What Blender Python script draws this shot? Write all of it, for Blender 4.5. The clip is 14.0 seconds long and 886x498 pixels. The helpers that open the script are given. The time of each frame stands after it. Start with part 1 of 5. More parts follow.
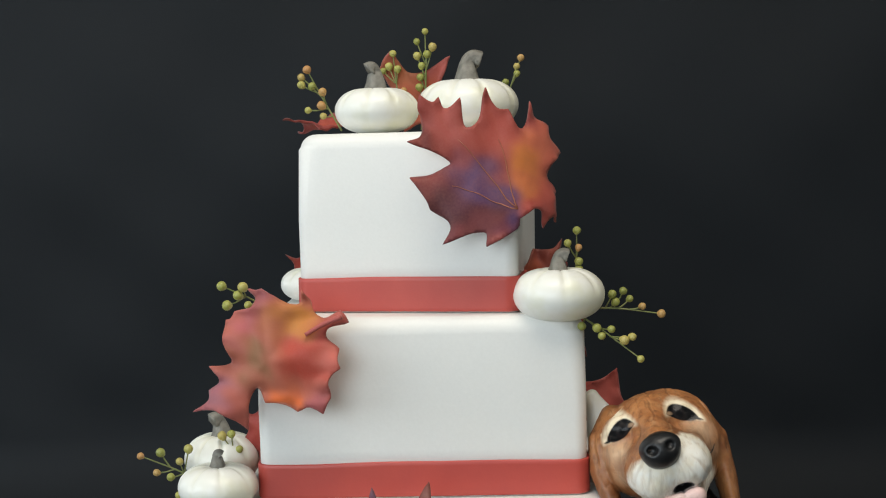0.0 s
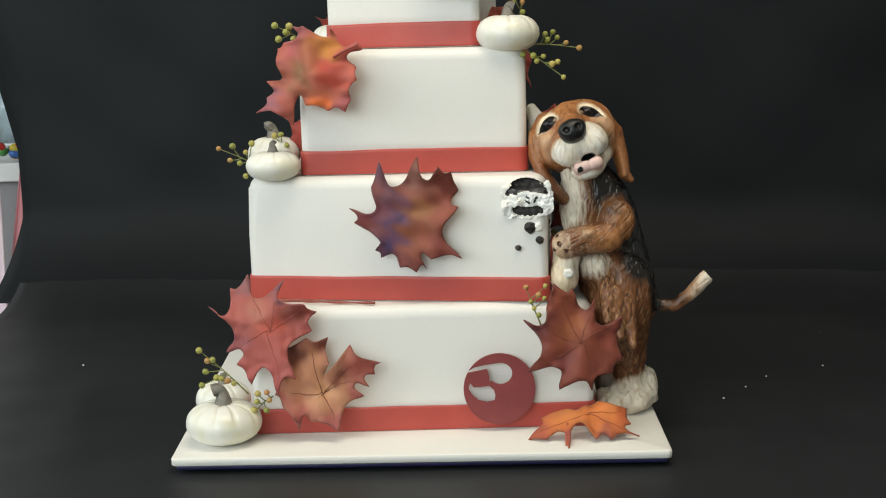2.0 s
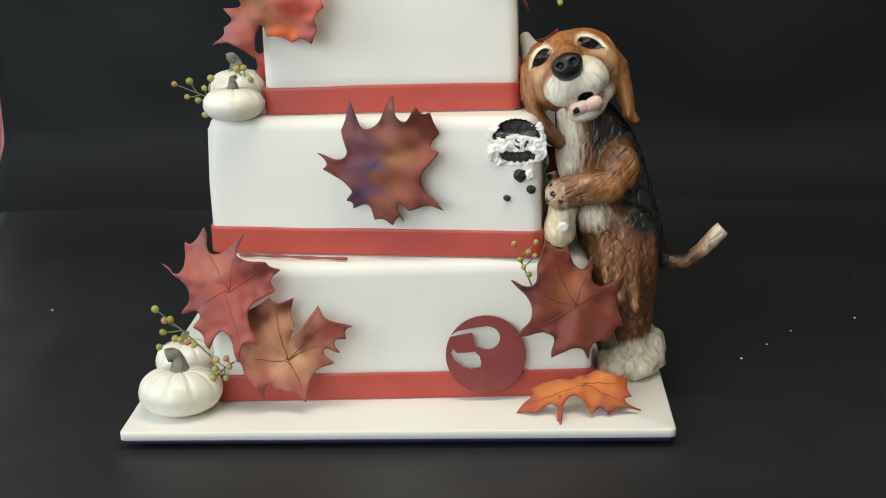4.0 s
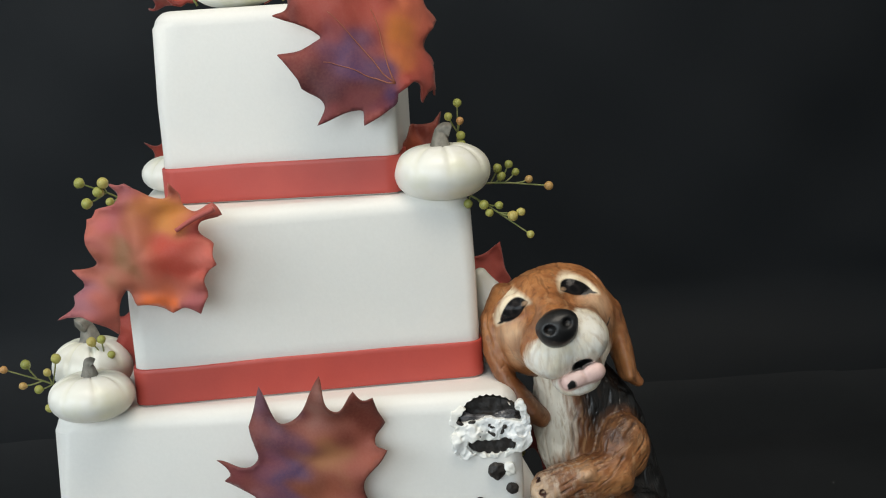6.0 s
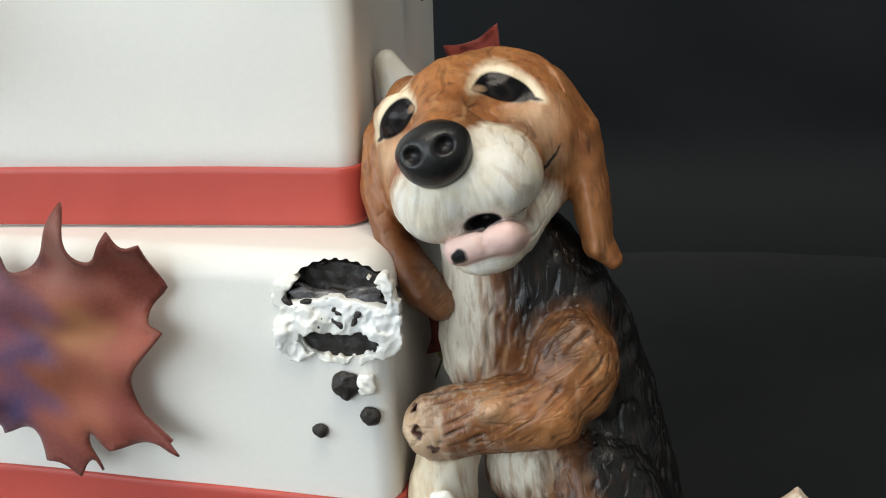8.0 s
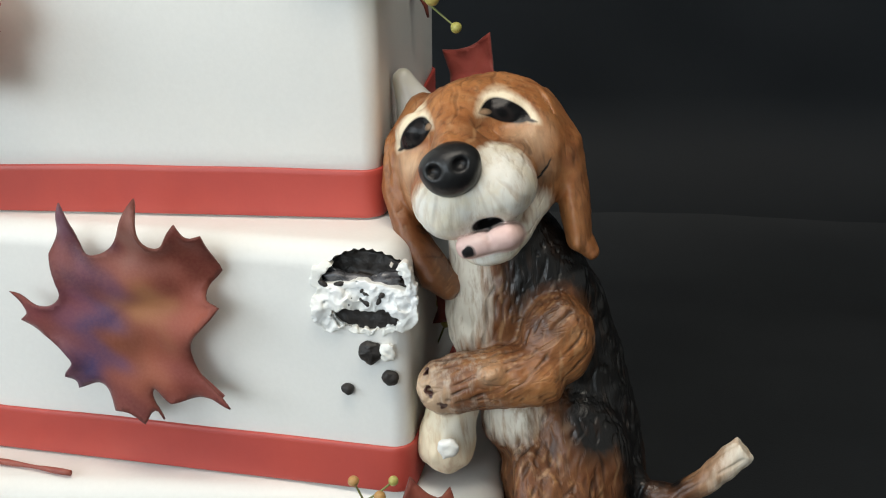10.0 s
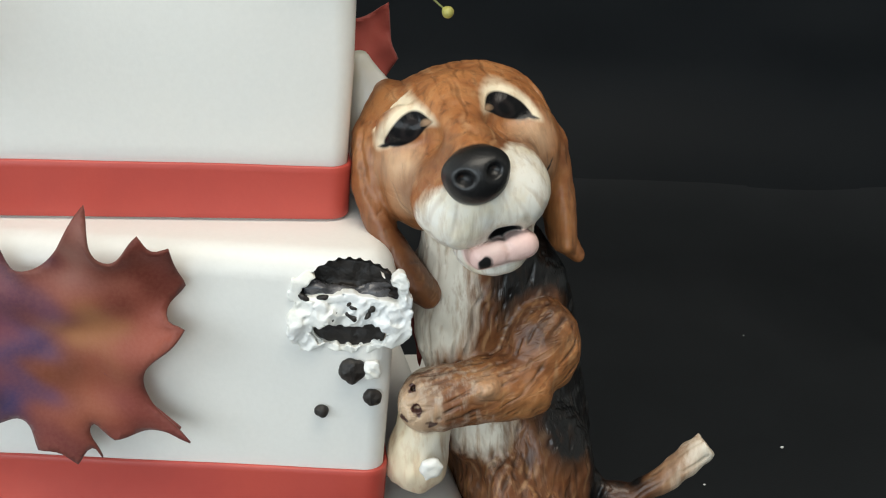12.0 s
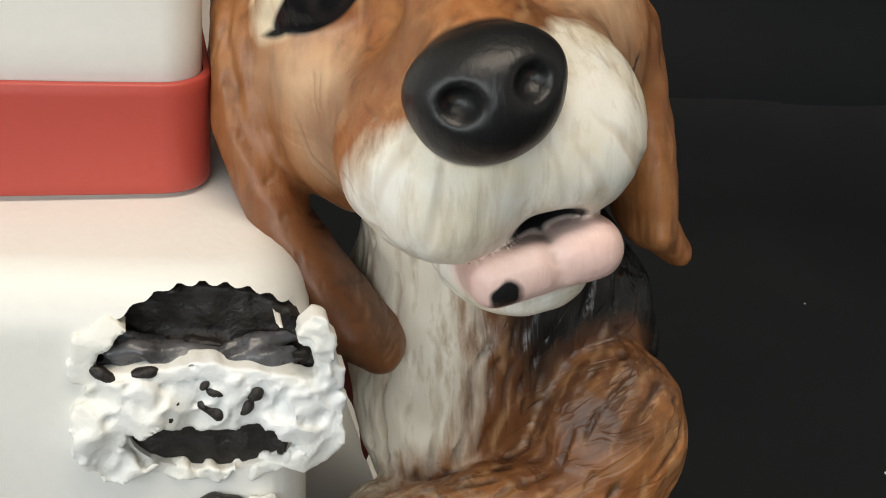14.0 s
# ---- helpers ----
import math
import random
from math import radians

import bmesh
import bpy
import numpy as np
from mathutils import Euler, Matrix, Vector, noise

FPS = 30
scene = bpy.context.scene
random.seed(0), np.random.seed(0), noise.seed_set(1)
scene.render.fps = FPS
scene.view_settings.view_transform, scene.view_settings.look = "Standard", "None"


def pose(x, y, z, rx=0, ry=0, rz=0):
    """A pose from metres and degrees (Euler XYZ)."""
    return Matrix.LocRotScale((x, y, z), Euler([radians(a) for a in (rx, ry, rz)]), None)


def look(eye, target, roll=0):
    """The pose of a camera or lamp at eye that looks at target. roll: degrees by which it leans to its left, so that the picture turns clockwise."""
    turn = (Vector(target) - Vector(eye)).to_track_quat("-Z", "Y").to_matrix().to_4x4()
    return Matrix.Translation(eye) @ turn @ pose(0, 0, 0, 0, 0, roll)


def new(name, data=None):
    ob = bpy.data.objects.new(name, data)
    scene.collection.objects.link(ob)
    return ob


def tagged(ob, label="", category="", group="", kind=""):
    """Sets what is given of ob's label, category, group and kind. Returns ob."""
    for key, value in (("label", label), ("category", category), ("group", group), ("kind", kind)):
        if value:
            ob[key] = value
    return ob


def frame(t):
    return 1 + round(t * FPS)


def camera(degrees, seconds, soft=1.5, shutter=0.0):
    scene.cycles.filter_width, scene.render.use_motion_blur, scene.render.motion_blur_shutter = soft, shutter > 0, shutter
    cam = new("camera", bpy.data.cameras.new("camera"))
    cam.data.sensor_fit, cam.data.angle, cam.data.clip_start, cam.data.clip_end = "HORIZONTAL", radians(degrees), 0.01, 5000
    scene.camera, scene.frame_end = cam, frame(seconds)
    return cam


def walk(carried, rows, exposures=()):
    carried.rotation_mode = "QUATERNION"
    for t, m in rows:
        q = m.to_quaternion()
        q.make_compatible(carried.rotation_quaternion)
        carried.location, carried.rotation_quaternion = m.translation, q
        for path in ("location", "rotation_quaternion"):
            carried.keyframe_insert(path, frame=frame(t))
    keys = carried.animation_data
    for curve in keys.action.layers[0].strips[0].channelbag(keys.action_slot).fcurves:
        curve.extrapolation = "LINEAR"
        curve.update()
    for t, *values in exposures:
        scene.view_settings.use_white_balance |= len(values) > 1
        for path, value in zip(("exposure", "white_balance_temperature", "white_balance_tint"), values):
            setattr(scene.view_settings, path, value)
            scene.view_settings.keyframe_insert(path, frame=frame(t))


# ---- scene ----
cam = camera(37.59, 14.0, soft=1.1)
PATH = [
    (0, (0.0319, -0.9047, 0.4451), (0.0157, -0.1072, 0.3848), -1.34),
    (0.5, (0.0421, -1.0708, 0.4686), (0.0243, -0.2755, 0.3832), -1.72),
    (1, (0.0769, -1.1069, 0.4402), (0.0362, -0.3157, 0.3284), -0.97),
    (1.5, (0.0768, -1.1954, 0.4018), (0.033, -0.4026, 0.304), -1.36),
    (2, (0.0551, -1.2874, 0.3555), (0.0347, -0.4986, 0.2242), -1.40),
    (2.2, (0.0631, -1.3061, 0.358), (0.0397, -0.5179, 0.2233), -1.64),
    (4.3, (0.1279, -1.1243, 0.3833), (0.0680, -0.3369, 0.1834), -1.54),
    (4.5, (0.1436, -1.1076, 0.3898), (0.0789, -0.3183, 0.2079), -1.41),
    (5, (0.1185, -1.0091, 0.4060), (0.0836, -0.2203, 0.2372), -1.78),
    (5.5, (0.0325, -0.8993, 0.4414), (0.0673, -0.1113, 0.2678), -3.12),
    (6, (0.0145, -0.8591, 0.4520), (0.0867, -0.0698, 0.3026), -3.69),
    (6.5, (0.0747, -0.8120, 0.4457), (0.1238, -0.0282, 0.2598), -2.03),
    (7, (0.1713, -0.7679, 0.4002), (0.1431, 0.0073, 0.1971), -1.80),
    (7.5, (0.1915, -0.5701, 0.3640), (0.1106, 0.1947, 0.1390), -1.65),
    (8, (0.2012, -0.5533, 0.3619), (0.0873, 0.2037, 0.1238), -2.25),
    (8.2, (0.2073, -0.5486, 0.3581), (0.0898, 0.2068, 0.1245), -2.01),
    (10.3, (0.1831, -0.6434, 0.4190), (0.1165, 0.0950, 0.1315), -0.11),
    (10.5, (0.1356, -0.6134, 0.4132), (0.1392, 0.1259, 0.1165), 1.59),
    (11, (0.0793, -0.5615, 0.3929), (0.1701, 0.1573, 0.0613), 4.50),
    (11.5, (0.0491, -0.5655, 0.4152), (0.1956, 0.1489, 0.0972), 5.31),
    (12, (0.0358, -0.5780, 0.4228), (0.1974, 0.1368, 0.1124), 5.43),
    (12.5, (0.0299, -0.5402, 0.4037), (0.2042, 0.1706, 0.0892), 6.65),
    (13, (0.0537, -0.4648, 0.3756), (0.2283, 0.2464, 0.0609), 5.56),
    (13.5, (0.0881, -0.3289, 0.3339), (0.2485, 0.3533, -0.0506), 5.00),
    (14, (0.0881, -0.3326, 0.3326), (0.2781, 0.3624, -0.0222), 5.19),
]
walk(cam, [(t, look(eye, target, roll)) for t, eye, target, roll in PATH], [(0.0, -0.06, 6500, 10), (1.0, -0.02, 6500, 8), (2.0, 0.06, 7000, 8), (4.5, 0.08, 6900, 10), (5.0, 0.04, 6650, 12), (6.0, -0.1, 6600, 10), (6.5, 0.0, 6500, 10), (7.0, 0.05, 6350, 8), (8.0, 0.17, 6600, 10), (11.0, 0.1, 6500, 10), (12.5, 0.1, 6500, 8), (13.0, 0.05, 6600, 8), (13.5, -0.18, 6800, 10), (14.0, 0.02, 7000, 12)])
from mathutils import geometry

# ---------------------------------------------------------------- light
world = bpy.data.worlds.new("world")
scene.world = world
world.use_nodes = True
sky = world.node_tree.nodes.new("ShaderNodeTexSky")
sky.sky_type, sky.sun_disc, sky.sun_elevation, sky.sun_rotation = "NISHITA", False, radians(40), radians(250)
world.node_tree.links.new(sky.outputs[0], world.node_tree.nodes["Background"].inputs[0])
world.node_tree.nodes["Background"].inputs[1].default_value = 0.08


def area(name, eye, target, sx, sy, watts, colour):
    data = bpy.data.lights.new(name, "AREA")
    data.shape, data.size, data.size_y, data.energy, data.color = "RECTANGLE", sx, sy, watts, colour
    ob = new(name, data)
    ob.matrix_world = look(eye, target)
    return tagged(ob, kind="structure")


area("window_light", (-1.93, -1.25, 0.95), (0.3, -0.6, 0.5), 1.3, 1.2, 20, (0.84, 0.94, 1.0))
area("front_window_light", (-0.95, -2.53, 0.95), (-0.6, 0.0, 0.5), 1.6, 1.2, 28, (0.84, 0.94, 1.0))
# unseen fill lamp, added only to brighten the shelf corner behind the backdrop
area("corner_fill_light", (-1.93, 0.88, 0.62), (-0.8, 0.95, 0.2), 0.8, 0.9, 4.5, (0.84, 0.94, 1.0))
area("ceiling_light_glow", (0.15, -0.55, 1.68), (0.15, -0.55, 0), 1.15, 0.55, 16, (1.0, 0.92, 0.80))

# ---------------------------------------------------------------- materials


def material(name):
    m = bpy.data.materials.new(name)
    m.use_nodes = True
    return m, m.node_tree.nodes, m.node_tree.links, m.node_tree.nodes["Principled BSDF"]


def node(nodes, kind, **values):
    n = nodes.new(kind)
    for key, value in values.items():
        n.inputs[key.replace("_", " ")].default_value = value
    return n


def mix(nodes, links, fac, a, b, blend="MIX"):
    n = nodes.new("ShaderNodeMix")
    n.data_type, n.blend_type = "RGBA", blend
    for socket, value in ((n.inputs[0], fac), (n.inputs[6], a), (n.inputs[7], b)):
        if hasattr(value, "links"):
            links.new(value, socket)
        else:
            socket.default_value = value if not isinstance(value, tuple) else (*value, 1)[:4]
    return n.outputs[2]


def ramp(nodes, links, value, lo, hi, a=0.0, b=1.0):
    n = nodes.new("ShaderNodeMapRange")
    n.inputs[1].default_value, n.inputs[2].default_value = lo, hi
    n.inputs[3].default_value, n.inputs[4].default_value = a, b
    links.new(value, n.inputs[0])
    return n.outputs[0]


def coords(nodes, links, scale=(1, 1, 1), turn=(0, 0, 0)):
    tc = nodes.new("ShaderNodeTexCoord")
    mp = nodes.new("ShaderNodeMapping")
    mp.inputs["Scale"].default_value, mp.inputs["Rotation"].default_value = scale, [radians(a) for a in turn]
    links.new(tc.outputs["Object"], mp.inputs[0])
    return mp.outputs[0]


def noise_tex(nodes, links, vector, scale, detail=4.0, rough=0.55):
    n = node(nodes, "ShaderNodeTexNoise", Scale=scale, Detail=detail, Roughness=rough)
    links.new(vector, n.inputs["Vector"])
    return n.outputs["Fac"]


def bump(nodes, links, bsdf, height, strength, distance=0.001, under=None):
    n = node(nodes, "ShaderNodeBump", Strength=strength, Distance=distance)
    links.new(height, n.inputs["Height"])
    if under:
        links.new(under, n.inputs["Normal"])
    links.new(n.outputs[0], bsdf.inputs["Normal"])
    return n.outputs[0]


def plain(name, a, b, scale, rough=0.5, rough_to=None, fine=0.0, fine_scale=900, metal=0.0, coat=0.0, sheen=0.0, spec=0.5):
    """Two close colours mixed by soft noise, with fine relief."""
    m, nodes, links, bsdf = material(name)
    v = coords(nodes, links)
    big, small = noise_tex(nodes, links, v, scale), noise_tex(nodes, links, v, fine_scale, 3)
    col = mix(nodes, links, ramp(nodes, links, big, 0.35, 0.65), a, b)
    col = mix(nodes, links, ramp(nodes, links, small, 0.3, 0.7, 0.0, 0.10), col, tuple(c * 0.75 for c in a))
    links.new(col, bsdf.inputs["Base Color"])
    links.new(ramp(nodes, links, big, 0.3, 0.7, rough, rough_to or rough + 0.1), bsdf.inputs["Roughness"])
    bsdf.inputs["Metallic"].default_value = metal
    bsdf.inputs["Specular IOR Level"].default_value = spec
    bsdf.inputs["Coat Weight"].default_value = coat
    bsdf.inputs["Sheen Weight"].default_value = sheen
    if fine:
        bump(nodes, links, bsdf, small, fine)
    return m


FONDANT = plain("fondant", (0.80, 0.785, 0.74), (0.775, 0.77, 0.735), 14, 0.42, 0.55, 0.06, 500)
RIBBON = plain("ribbon", (0.50, 0.075, 0.055), (0.45, 0.062, 0.048), 25, 0.36, 0.5, 0.05, 700)
BOARD = plain("board_icing", (0.80, 0.78, 0.73), (0.77, 0.76, 0.72), 10, 0.5, 0.6, 0.08, 420)
NAVY = plain("navy_foil", (0.03, 0.028, 0.10), (0.02, 0.02, 0.07), 40, 0.35)
CLOTH = plain("black_cloth", (0.0130, 0.0148, 0.0166), (0.0178, 0.0198, 0.0220), 2.4, 0.44, 0.54, 0.12, 700, spec=0.40)
PAPER = plain("black_backdrop", (0.0062, 0.0080, 0.0100), (0.0092, 0.0116, 0.0142), 2.4, 0.60, 0.70, 0.10, 600, spec=0.22)
STEM_GREY = plain("stem_grey", (0.13, 0.122, 0.10), (0.24, 0.225, 0.19), 160, 0.5, 0.7, 0.35, 700)
TWIG = plain("twig", (0.16, 0.20, 0.05), (0.22, 0.22, 0.08), 120, 0.5, 0.6)
CHOCOLATE = plain("chocolate_cake", (0.008, 0.006, 0.005), (0.020, 0.015, 0.012), 320, 0.40, 0.7, 0.35, 900)
CREAM = plain("frosting", (0.82, 0.83, 0.82), (0.80, 0.78, 0.70), 60, 0.38, 0.5, 0.25, 650)
WALL = plain("painted_wall", (0.62, 0.62, 0.60), (0.56, 0.565, 0.55), 1.5, 0.7, 0.8, 0.05, 300)
FLOOR = plain("vinyl_floor", (0.30, 0.28, 0.25), (0.24, 0.23, 0.21), 2.0, 0.4, 0.55)
PINK = plain("pink_fabric", (0.84, 0.74, 0.80), (0.82, 0.68, 0.76), 6, 0.8, 0.9, 0.2, 900)
ROSE = plain("rose_fabric", (0.55, 0.22, 0.24), (0.48, 0.18, 0.20), 8, 0.8, 0.9, 0.2, 900)
GREY = plain("grey_steel", (0.30, 0.29, 0.31), (0.26, 0.255, 0.27), 5, 0.45, 0.6)
WHITE = plain("white_laminate", (0.80, 0.81, 0.80), (0.76, 0.77, 0.77), 5, 0.35, 0.45)
TAPE = plain("silver_tape", (0.55, 0.66, 0.66), (0.46, 0.58, 0.58), 60, 0.25, 0.4)


def pumpkin_skin():
    m, nodes, links, bsdf = material("pearl_pumpkin")
    v = coords(nodes, links)
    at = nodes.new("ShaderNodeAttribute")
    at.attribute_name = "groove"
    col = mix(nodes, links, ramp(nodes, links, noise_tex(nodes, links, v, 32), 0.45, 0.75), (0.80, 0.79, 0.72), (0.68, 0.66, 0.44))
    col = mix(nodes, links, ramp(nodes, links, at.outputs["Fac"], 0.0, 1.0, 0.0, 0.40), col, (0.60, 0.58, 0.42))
    links.new(col, bsdf.inputs["Base Color"])
    bsdf.inputs["Roughness"].default_value = 0.34
    bsdf.inputs["Sheen Weight"].default_value = 0.15
    bump(nodes, links, bsdf, noise_tex(nodes, links, v, 350), 0.08)
    return m


def berry_skin():
    m, nodes, links, bsdf = material("berry_skin")
    info = nodes.new("ShaderNodeObjectInfo")
    cr = nodes.new("ShaderNodeValToRGB")
    cr.color_ramp.elements[0].color, cr.color_ramp.elements[1].color = (0.20, 0.22, 0.035, 1), (0.47, 0.19, 0.06, 1)
    for place, colour in ((0.40, (0.31, 0.32, 0.055, 1)), (0.72, (0.42, 0.37, 0.09, 1)), (0.88, (0.46, 0.26, 0.080, 1))):
        cr.color_ramp.elements.new(place).color = colour
    links.new(info.outputs["Random"], cr.inputs[0])
    v = coords(nodes, links)
    col = mix(nodes, links, ramp(nodes, links, noise_tex(nodes, links, v, 420), 0.4, 0.7, 0.0, 0.5), cr.outputs[0], (0.42, 0.40, 0.16))
    links.new(col, bsdf.inputs["Base Color"])
    bsdf.inputs["Roughness"].default_value = 0.42
    bump(nodes, links, bsdf, noise_tex(nodes, links, v, 900), 0.2)
    return m


def leaf_skin():
    m, nodes, links, bsdf = material("painted_leaf")
    at = nodes.new("ShaderNodeAttribute")
    at.attribute_name = "paint"
    vn = nodes.new("ShaderNodeAttribute")
    vn.attribute_name = "vein"
    v = coords(nodes, links)
    blot = noise_tex(nodes, links, v, 90, 5)
    col = mix(nodes, links, ramp(nodes, links, blot, 0.35, 0.75, 0.0, 0.16), at.outputs["Color"], (0.20, 0.045, 0.035))
    grain = noise_tex(nodes, links, v, 700, 2)
    col = mix(nodes, links, ramp(nodes, links, grain, 0.35, 0.7, 0.0, 0.08), col, (0.45, 0.20, 0.14))
    links.new(col, bsdf.inputs["Base Color"])
    bsdf.inputs["Roughness"].default_value = 0.56
    bsdf.inputs["Specular IOR Level"].default_value = 0.3
    bsdf.inputs["Sheen Weight"].default_value = 0.10
    under = bump(nodes, links, bsdf, vn.outputs["Fac"], 0.22, 0.0008)
    bump(nodes, links, bsdf, grain, 0.08, 0.001, under)
    return m


PUMPKIN, BERRY, LEAF = pumpkin_skin(), berry_skin(), leaf_skin()

# ---------------------------------------------------------------- helpers of shape


def mesh_of(name, verts, faces, mat, smooth=True):
    me = bpy.data.meshes.new(name)
    me.from_pydata([tuple(v) for v in verts], [], [tuple(f) for f in faces])
    me.polygons.foreach_set("use_smooth", [smooth] * len(me.polygons))
    for one in mat if isinstance(mat, (list, tuple)) else [mat]:
        me.materials.append(one)
    me.update()
    return me


def part(name, data, parent, label="", m=None):
    ob = new(name, data)
    ob.parent = parent
    if m is not None:
        ob.matrix_basis = m
    return tagged(ob, label)


def thing(name, label, category, group="", kind="", m=None, data=None):
    ob = tagged(new(name, data), label, category, group, kind)
    if m is not None:
        ob.matrix_basis = m
    return ob


def bm_mesh(name, bm, mat, smooth=False):
    me = bpy.data.meshes.new(name)
    bm.to_mesh(me)
    bm.free()
    me.polygons.foreach_set("use_smooth", [smooth] * len(me.polygons))
    me.materials.append(mat)
    return me


def slab(name, x0, x1, y0, y1, z0, z1, mat, bevel=0.0):
    bm = bmesh.new()
    bmesh.ops.create_cube(bm, size=1)
    for v in bm.verts:
        v.co = Vector((x0 + (v.co.x + 0.5) * (x1 - x0), y0 + (v.co.y + 0.5) * (y1 - y0), z0 + (v.co.z + 0.5) * (z1 - z0)))
    if bevel:
        bmesh.ops.bevel(bm, geom=bm.edges[:], offset=bevel, segments=2, affect="EDGES", profile=0.5)
    return bm_mesh(name, bm, mat)


def outline(corners, radius, grow=0.0, steps=7):
    """A four-cornered outline with rounded corners, pushed outwards by grow. Corners run counter-clockwise."""
    pts, n = [], len(corners)
    c = [Vector(p) for p in corners]
    for i in range(n):
        a, b, d = c[i - 1], c[i], c[(i + 1) % n]
        u, w = (b - a).normalized(), (d - b).normalized()
        nu, nw = Vector((u.y, -u.x)), Vector((w.y, -w.x))
        half = math.acos(max(-1, min(1, nu.dot(nw)))) / 2
        mid = b - (nu + nw).normalized() * (radius / math.cos(half))
        for k in range(steps + 1):
            ang = -half + 2 * half * k / steps
            way = (nu + nw).normalized()
            way = Vector((way.x * math.cos(ang) - way.y * math.sin(ang), way.x * math.sin(ang) + way.y * math.cos(ang)))
            pts.append(mid + way * (radius + grow))
    # even steps along the straight sides
    out = []
    for i, p in enumerate(pts):
        q = pts[(i + 1) % len(pts)]
        m = 14 if (q - p).length > 0.03 else 1
        out += [p.lerp(q, k / m) for k in range(m)]
    return out


def rings(name, loops, mat, cap_low=False, cap_high=False, closed=False, smooth=True):
    """Skin over loops of equally many points."""
    n = len(loops[0])
    verts = [v for loop in loops for v in loop]
    faces = []
    for a in range(len(loops) - (0 if closed else 1)):
        b = (a + 1) % len(loops)
        for i in range(n):
            j = (i + 1) % n
            faces.append((a * n + i, a * n + j, b * n + j, b * n + i))
    if cap_low:
        faces.append(tuple(reversed(range(n))))
    if cap_high:
        faces.append(tuple(range((len(loops) - 1) * n, len(loops) * n)))
    return mesh_of(name, verts, faces, mat, smooth)


def tube(name, pts, radii, mat, sides=8, ridges=0.0, tip=True):
    """A tapered tube along points."""
    pts = [Vector(p) for p in pts]
    loops, up = [], Vector((0.3, 0.9, 0.2)).normalized()
    for i, p in enumerate(pts):
        way = (pts[min(i + 1, len(pts) - 1)] - pts[max(i - 1, 0)]).normalized()
        side = way.cross(up).normalized()
        other = side.cross(way)
        up = other
        loop = []
        for k in range(sides):
            a = 2 * math.pi * k / sides
            r = radii[i] * (1 + ridges * math.cos(5 * a))
            loop.append(p + side * (math.cos(a) * r) + other * (math.sin(a) * r))
        loops.append(loop)
    return rings(name, loops, mat, tip, tip)


def bezier(points, n):
    """n + 1 points of a smooth curve through the points (Catmull-Rom)."""
    p = [Vector(q) for q in points]
    p = [2 * p[0] - p[1]] + p + [2 * p[-1] - p[-2]]
    out = []
    for i in range(1, len(p) - 2):
        for k in range(n):
            t = k / n
            out.append(0.5 * (2 * p[i] + (p[i + 1] - p[i - 1]) * t + (2 * p[i - 1] - 5 * p[i] + 4 * p[i + 1] - p[i + 2]) * t * t
                              + (3 * p[i] - p[i - 1] - 3 * p[i + 1] + p[i + 2]) * t**3))
    return out + [p[-2]]


def waves(pts, size, seed, count=7):
    """Soft random relief, about -1 to 1, of the given wavelength at rows of points."""
    rng = np.random.RandomState(seed)
    out = np.zeros(len(pts))
    for _ in range(count):
        way = rng.normal(size=3)
        way /= np.linalg.norm(way)
        out += np.sin(pts @ way * (2 * np.pi / size) * rng.uniform(0.6, 1.6) + rng.uniform(0, 6.28))
    return out / math.sqrt(count)


def skin(field, low, high, step):
    """The zero surface of a signed distance field inside a box, as vertices and quads (surface nets)."""
    low, high = np.array(low, float), np.array(high, float)
    n = np.ceil((high - low) / step).astype(int) + 1
    axes = [low[i] + step * np.arange(n[i]) for i in range(3)]
    grid = np.stack(np.meshgrid(*axes, indexing="ij"), -1).reshape(-1, 3)
    d = field(grid).reshape(n)
    inside = d < 0
    corner = [(a, b, c) for a in (0, 1) for b in (0, 1) for c in (0, 1)]
    cell = lambda arr, o: arr[o[0]:n[0] - 1 + o[0], o[1]:n[1] - 1 + o[1], o[2]:n[2] - 1 + o[2]]
    count = sum(cell(inside, o).astype(int) for o in corner)
    active = np.argwhere((count > 0) & (count < 8))
    index = -np.ones(n - 1, int)
    index[tuple(active.T)] = np.arange(len(active))
    total, hits = np.zeros((len(active), 3)), np.zeros(len(active))
    for i, a in enumerate(corner):
        for b in corner[i + 1:]:
            if sum(abs(p - q) for p, q in zip(a, b)) != 1:
                continue
            da, db = d[tuple((active + a).T)], d[tuple((active + b).T)]
            cross = (da < 0) != (db < 0)
            t = np.where(cross, da / np.where(cross, da - db, 1), 0)
            total += (np.array(a) + (np.array(b) - np.array(a)) * t[:, None]) * cross[:, None]
            hits += cross
    verts = low + step * (active + total / hits[:, None])
    faces = []
    for ax in range(3):
        b, c = (ax + 1) % 3, (ax + 2) % 3
        lo = [slice(None)] * 3
        hi = [slice(None)] * 3
        lo[ax], hi[ax] = slice(0, -1), slice(1, None)
        s0, s1 = inside[tuple(lo)], inside[tuple(hi)]
        e = np.argwhere(s0 != s1)
        e = e[(e[:, b] > 0) & (e[:, c] > 0) & (e[:, b] < n[b] - 1) & (e[:, c] < n[c] - 1)]
        shift = np.zeros((4, 3), int)
        shift[1, b], shift[2, b], shift[2, c], shift[3, c] = -1, -1, -1, -1
        quad = np.stack([index[tuple((e + s).T)] for s in shift], 1)
        flip = s1[tuple(e.T)]
        quad[flip] = quad[flip][:, ::-1]
        faces.append(quad)
    return verts, np.concatenate(faces)


